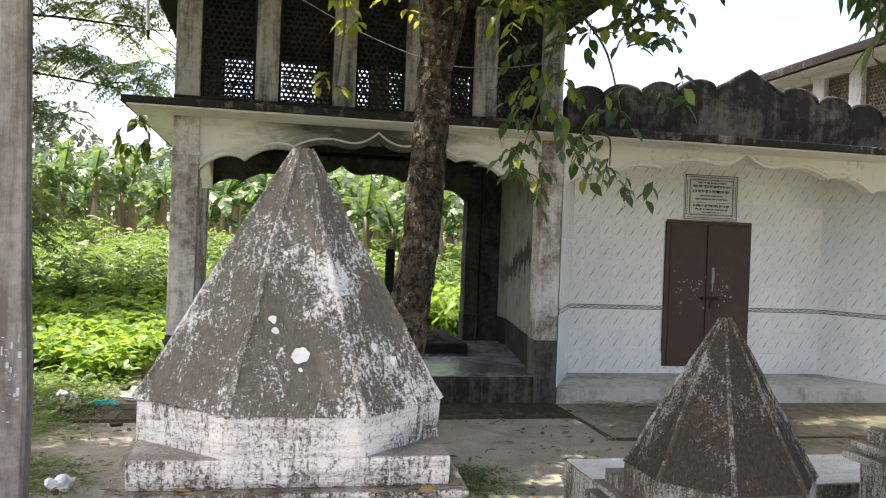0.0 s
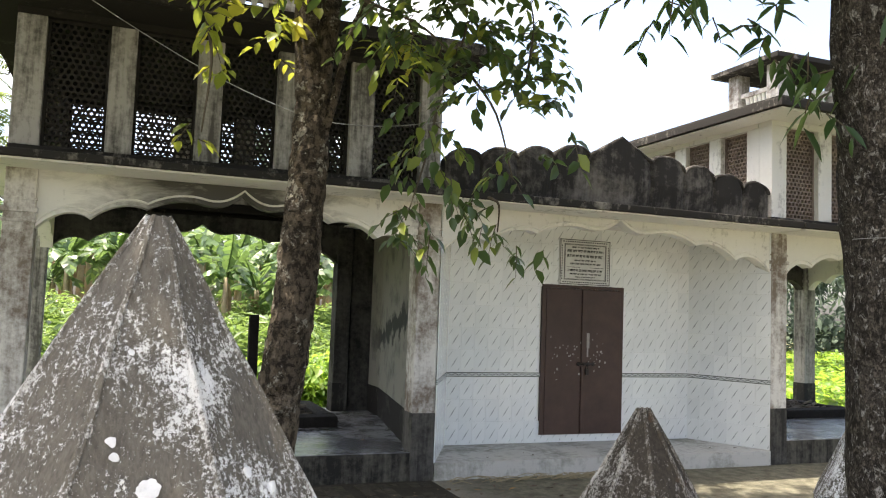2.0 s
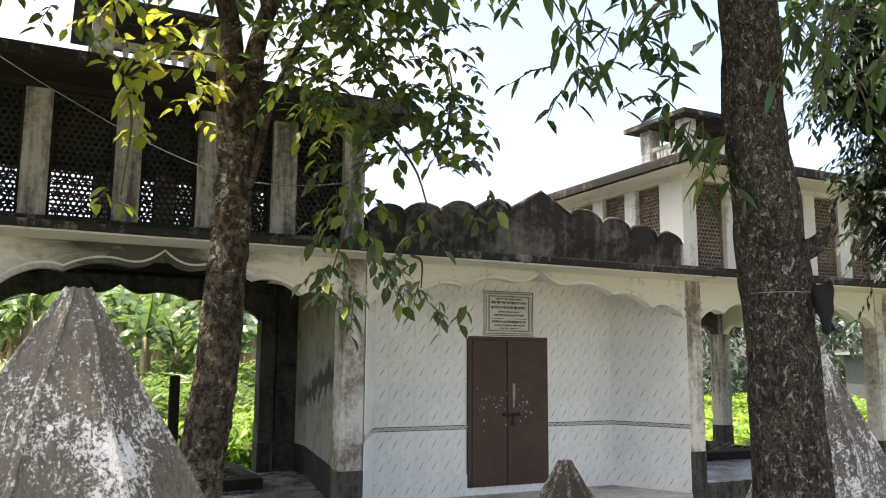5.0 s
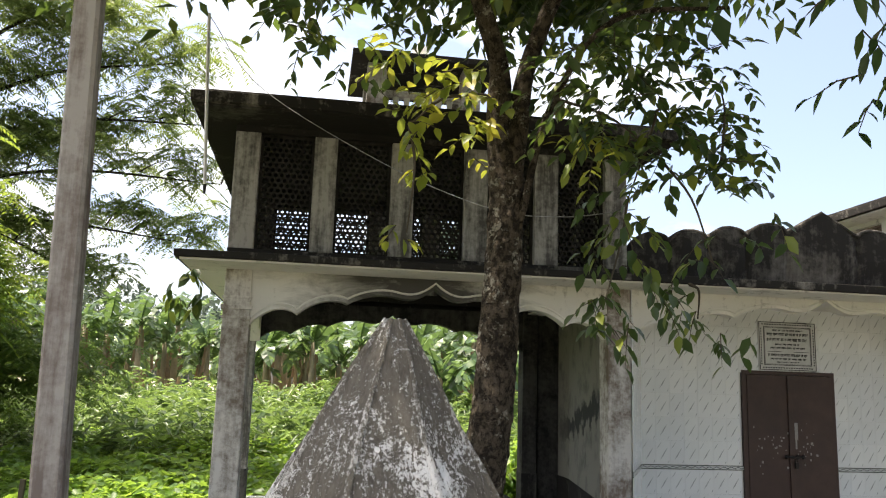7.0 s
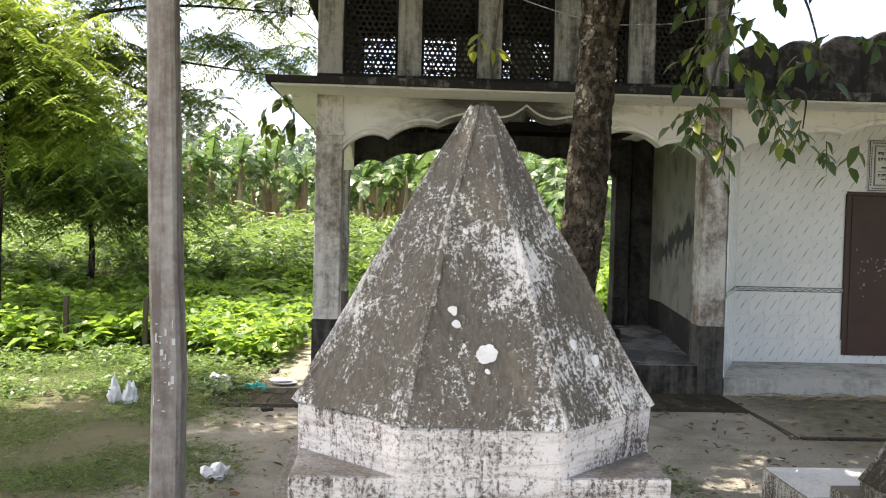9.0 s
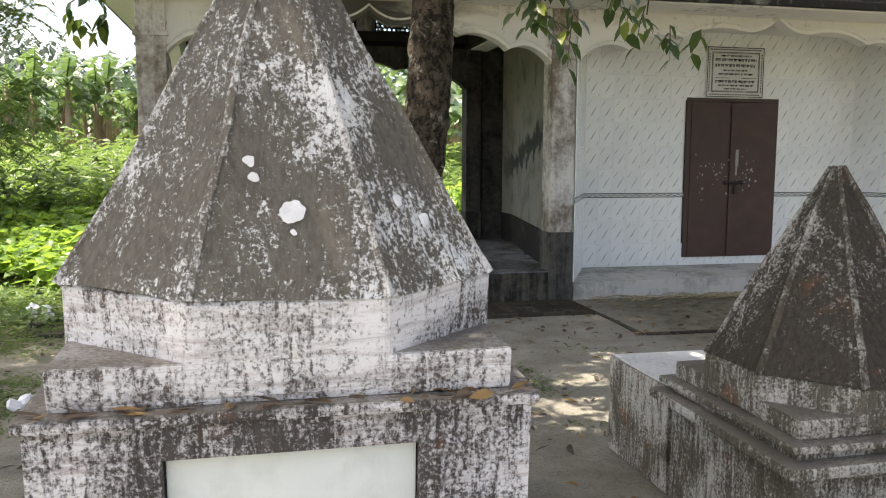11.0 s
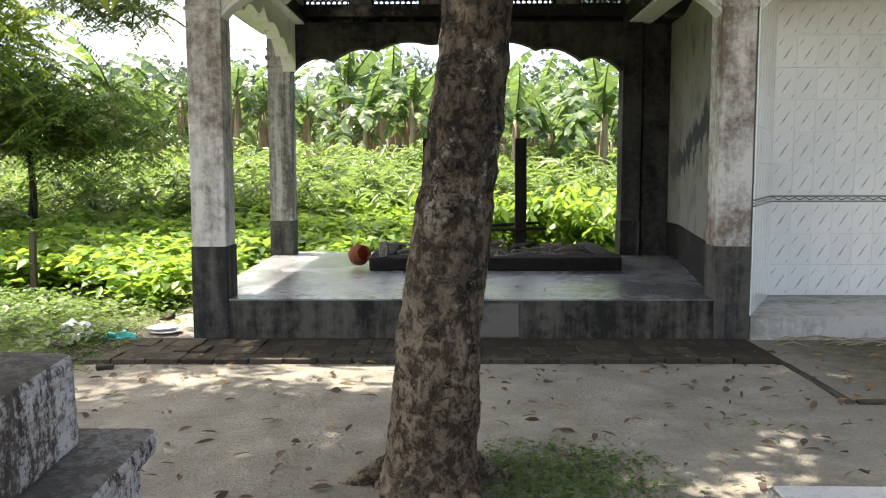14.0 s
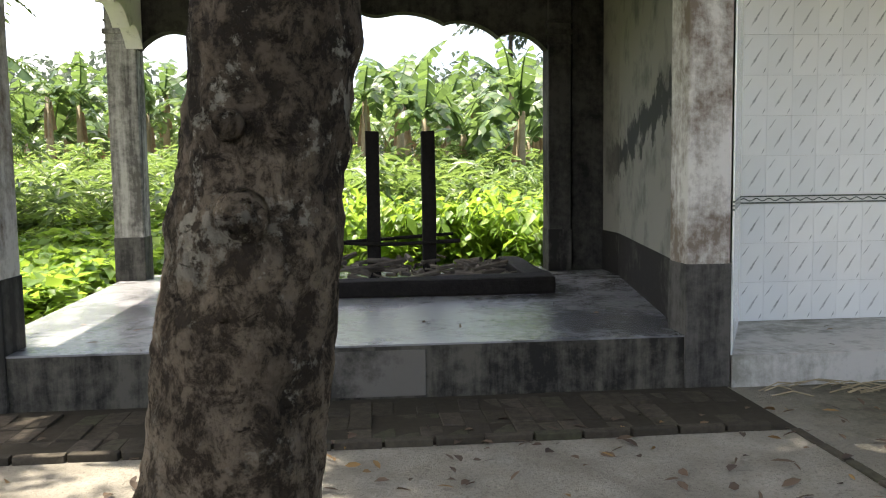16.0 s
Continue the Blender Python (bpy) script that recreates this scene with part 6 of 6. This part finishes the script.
for _ in range(26):
    x, z, h = g.uniform(-0.06, 0.06), g.uniform(0.7, 1.3), g.uniform(0.01, 0.06)
    y0 = -0.0905
    box(bm, x + 0.03, x + 0.03 + g.uniform(0.003, 0.02), y0, y0 + 0.006, z, z + (h if g.uniform() < 0.6 else 0.005))
tagged(part("chalk_mark", bm, CHALK, pl, "illegible white chalk strokes"), kind="stuff")
pp_ = group_of("vent_pipe", (-0.30, 10.74, 0), "thin white pipe with black end fixed at the eave", "pipe")
part("pipe", tube(bmesh.new(), [(0, 0, 5.85), (0.05, 0, 4.9), (0.10, 0, 4.0)], [0.018] * 3, 8), PIPE, pp_)
part("pipe_end", tube(bmesh.new(), [(0.10, 0, 4.0), (0.104, 0, 3.9)], [0.022, 0.012], 8), BLACK, pp_)
cab = smooth_path([(-0.30, 10.75, 5.84), (0.3, 10.5, 5.0), (1.53, 10.0, 4.16), (2.37, 9.0, 3.55), (2.9, 8.6, 3.42), (3.4, 8.3, 3.45)], 8)
tagged(part("cable", tube(bmesh.new(), cab, [0.0045] * len(cab), 5), plain("grey_cable", (0.25, 0.25, 0.25), 0.5), None, "sagging pale cable from the eave pipe to the tree"), category="cable")
# leaf clump of another tree, hung by the eave on its own
ec = group_of("eave_plant", (-0.25, 10.85, 3.2), "small clump of dark tree leaves hanging by the eave", "creeper")
foliage("leaves", [(0.0, -0.1, -0.12), (-0.1, -0.1, -0.28), (0.08, -0.1, -0.3)], [0.15] * 3, 26, 0.14, 0.085, LEAF1, ec, 1.0, 141, True)

wd = group_of("weed", (1.62, 4.40, 0), "leafy green weed growing at the foot of the memorial", "weed")
for k, (dx, dy, h) in enumerate(((0.05, 0.02, 0.84), (-0.06, 0.05, 0.80), (0.0, -0.03, 0.74))):
    limb("stem", [(dx * 0.3, dy * 0.3, -0.02), (dx * 0.6, dy, h * 0.5), (dx, dy, h)], 0.007, 0.004, LEAF1, wd, 6, 0, 4)
    foliage("leaves", [(dx, dy, h - 0.02), (dx * 0.7, dy, h * 0.7), (dx * 0.5, dy, h * 0.4)], [0.08] * 3, 44, 0.06, 0.036, SHRUB, wd, 0.2, 160 + k, True, 0.2, False)

# ---- litter ----
g = np.random.default_rng(151)
n = 1500
P = np.stack([g.uniform(-1.5, 7.5, n), g.uniform(3.2, 10.9, n), np.full(n, 0.03)], 1)
P[:, 2] = [height(x, y) + 0.012 for x, y in P[:, :2].tolist()]
a = g.uniform(0, 6.28, n)
D = np.stack([np.cos(a), np.sin(a), g.uniform(0.0, 0.35, n)], 1)
tagged(part("fallen_leaves", leaf_mesh("fallen_leaves", P, D, g.uniform(0.03, 0.12, n), g.uniform(0.015, 0.05, n), DRYLEAF, True, 0.1), None, None, "scattered dry brown leaves on the earth"), category="leaves", kind="stuff")
n = 46
P = np.concatenate([np.stack([g.uniform(0.66, 1.82, n), g.choice([4.70, 4.72, 4.735], n), np.full(n, 1.037)], 1), np.stack([g.uniform(5.0, 9.2, 14), g.uniform(11.5, 12.4, 14), np.full(14, 0.206)], 1), np.stack([g.uniform(0.4, 4.2, 16), g.uniform(11.6, 13.2, 16), np.full(16, 0.342)], 1)])
a = g.uniform(0, 6.28, len(P))
D = np.stack([np.cos(a), np.sin(a) * 0.3, g.uniform(0.0, 0.2, len(P))], 1)
tagged(part("fallen_leaves", leaf_mesh("fallen_leaves", P, D, g.uniform(0.02, 0.09, len(P)), g.uniform(0.008, 0.03, len(P)), DRYLEAF, True, 0.05), None, None, "few dry leaves lying on ledges"), category="leaves", kind="stuff")
bm = bmesh.new()
for _ in range(60):
    x, y, a, l = g.uniform(4.7, 7.2), g.uniform(11.05, 11.33), g.normal(0.1, 0.35), g.uniform(0.15, 0.55)
    tube(bm, [(x, y, 0.02), (x + l * math.cos(a) / 2, y + l * math.sin(a) * 0.2, 0.05), (x + l * math.cos(a), y + l * math.sin(a) * 0.4, 0.02)], [0.004, 0.005, 0.003], 4)
tagged(part("straw", bm, plain("dry_straw", (0.30, 0.25, 0.16), 0.9), None, "dry straw and twigs along the plinth"), category="straw", kind="stuff")


def bag(at, s, mat, label, seed):
    bm = bmesh.new()
    bmesh.ops.create_icosphere(bm, subdivisions=3, radius=1)
    o = Vector((seed * 7.3, 0, 0))
    for v in bm.verts:
        r = 1 + 0.55 * noise.noise(v.co * 1.8 + o) + 0.3 * noise.noise(v.co * 5 + o)
        v.co = Vector((v.co.x * s[0] * r, v.co.y * s[1] * r, max(0.0, (v.co.z + 0.35)) * s[2] * r))
    ob = part("plastic_bag", bm, mat, None, label)
    ob.location = at
    tagged(ob, category="plastic bag")


bag((-1.03, 11.46, 0.0), (0.13, 0.09, 0.10), PLASTIC, "crumpled white plastic bag on the grass", 1)
bag((-0.63, 11.36, 0.0), (0.13, 0.06, 0.05), TEAL, "crumpled teal plastic bag on the grass", 2)
bag((-0.32, 8.27, 0.0), (0.09, 0.07, 0.07), PLASTIC, "clear crumpled plastic bag by the pole", 3)
bag((-1.85, 10.6, 0.0), (0.06, 0.05, 0.16), PLASTIC, "white plastic scrap standing in the grass", 4)
bag((-1.70, 10.6, 0.0), (0.07, 0.05, 0.14), PLASTIC, "white plastic scrap standing in the grass", 5)
for x, z in ((-0.32, 0.0), (-0.36, 0.024)):
    bm = tube(bmesh.new(), [(0, 0, 0.0), (0, 0, 0.014), (0, 0, 0.02)], [0.08, 0.13, 0.135], 20)
    ob = part("plate", bm, PLASTIC, None, "discarded white disposable plate by the column")
    ob.location = (x, 11.62 + z, 0.012 + z)
    tagged(ob, category="plate")
for x, y, s in ((-1.35, 13.0, 0.11), (-0.85, 13.1, 0.09), (-0.9, 11.0, 0.08), (-0.55, 12.3, 0.07), (-0.3, 10.35, 0.06)):
    ob = part("brick_bat", rough_up(cube(-s, s, -s * 0.7, s * 0.7, 0, s * 0.8, 0.015), 0.02, 9, 2), BRICK, None, "broken brick lying in the grass")
    ob.location = (x, y, -0.01)
    ob.rotation_euler[2] = x * 9
    tagged(ob, category="brick")
for x, y in ((-4.9, 13.6), (-3.6, 13.7), (-2.5, 13.6), (-6.0, 13.5)):
    ob = part("fence_stake", rough_up(cube(-0.03, 0.03, -0.03, 0.03, -0.1, 0.75, 0.006), 0.01, 6, 2), TWIG, None, "short rough fence stake in the crop")
    ob.location = (x, y, 0)
    tagged(ob, category="stake", group="fence stakes in the crop")

# ---- brick paving along the platform ----
pv = group_of("pavement", (0, 0, 0), "sunken mossy brick paving along the platform", "pavement", kind="structure")
part("bedding", cube(-1.0, 4.6, 10.54, 11.405, -0.03, 0.006, 0), plain("damp_soil", (0.045, 0.04, 0.03), 0.95), pv)
BR = [link_mesh("brick", rough_up(cube(-0.0605, 0.0605, -0.119, 0.119, -0.045, 0.009, 0.006), 0.004, 12 + i), BRICK) for i in range(4)]
g = np.random.default_rng(161)
for r in range(3):
    for i in range(44):
        ob = part("brick", BR[int(g.integers(4))], None, pv)
        ob.location = (-0.92 + i * 0.125, 10.70 + r * 0.245 + g.normal(0, 0.006), g.normal(0, 0.006))
        ob.rotation_euler = (g.normal(0, 0.025), g.normal(0, 0.025), g.normal(0, 0.03))
for i in range(21):
    ob = part("brick", BR[i % 4], None, pv)
    ob.location = (-0.7 + i * 0.252, 10.525 + 0.003 * i, -0.022)
    ob.rotation_euler = (0, radians(90), radians(90) + g.normal(0, 0.02))
for i in range(4):
    ob = part("brick", BR[i % 4], None, pv)
    ob.location = (4.60, 10.42 - i * 0.245, -0.052)
    ob.rotation_euler = (0, radians(90), g.normal(0, 0.03))
for i in range(18):
    ob = part("brick", BR[i % 4], None, pv)
    ob.location = (4.75 + i * 0.25, 9.60 - 0.003 * i, -0.054)
    ob.rotation_euler = (0, radians(90), radians(90) + g.normal(0, 0.03))
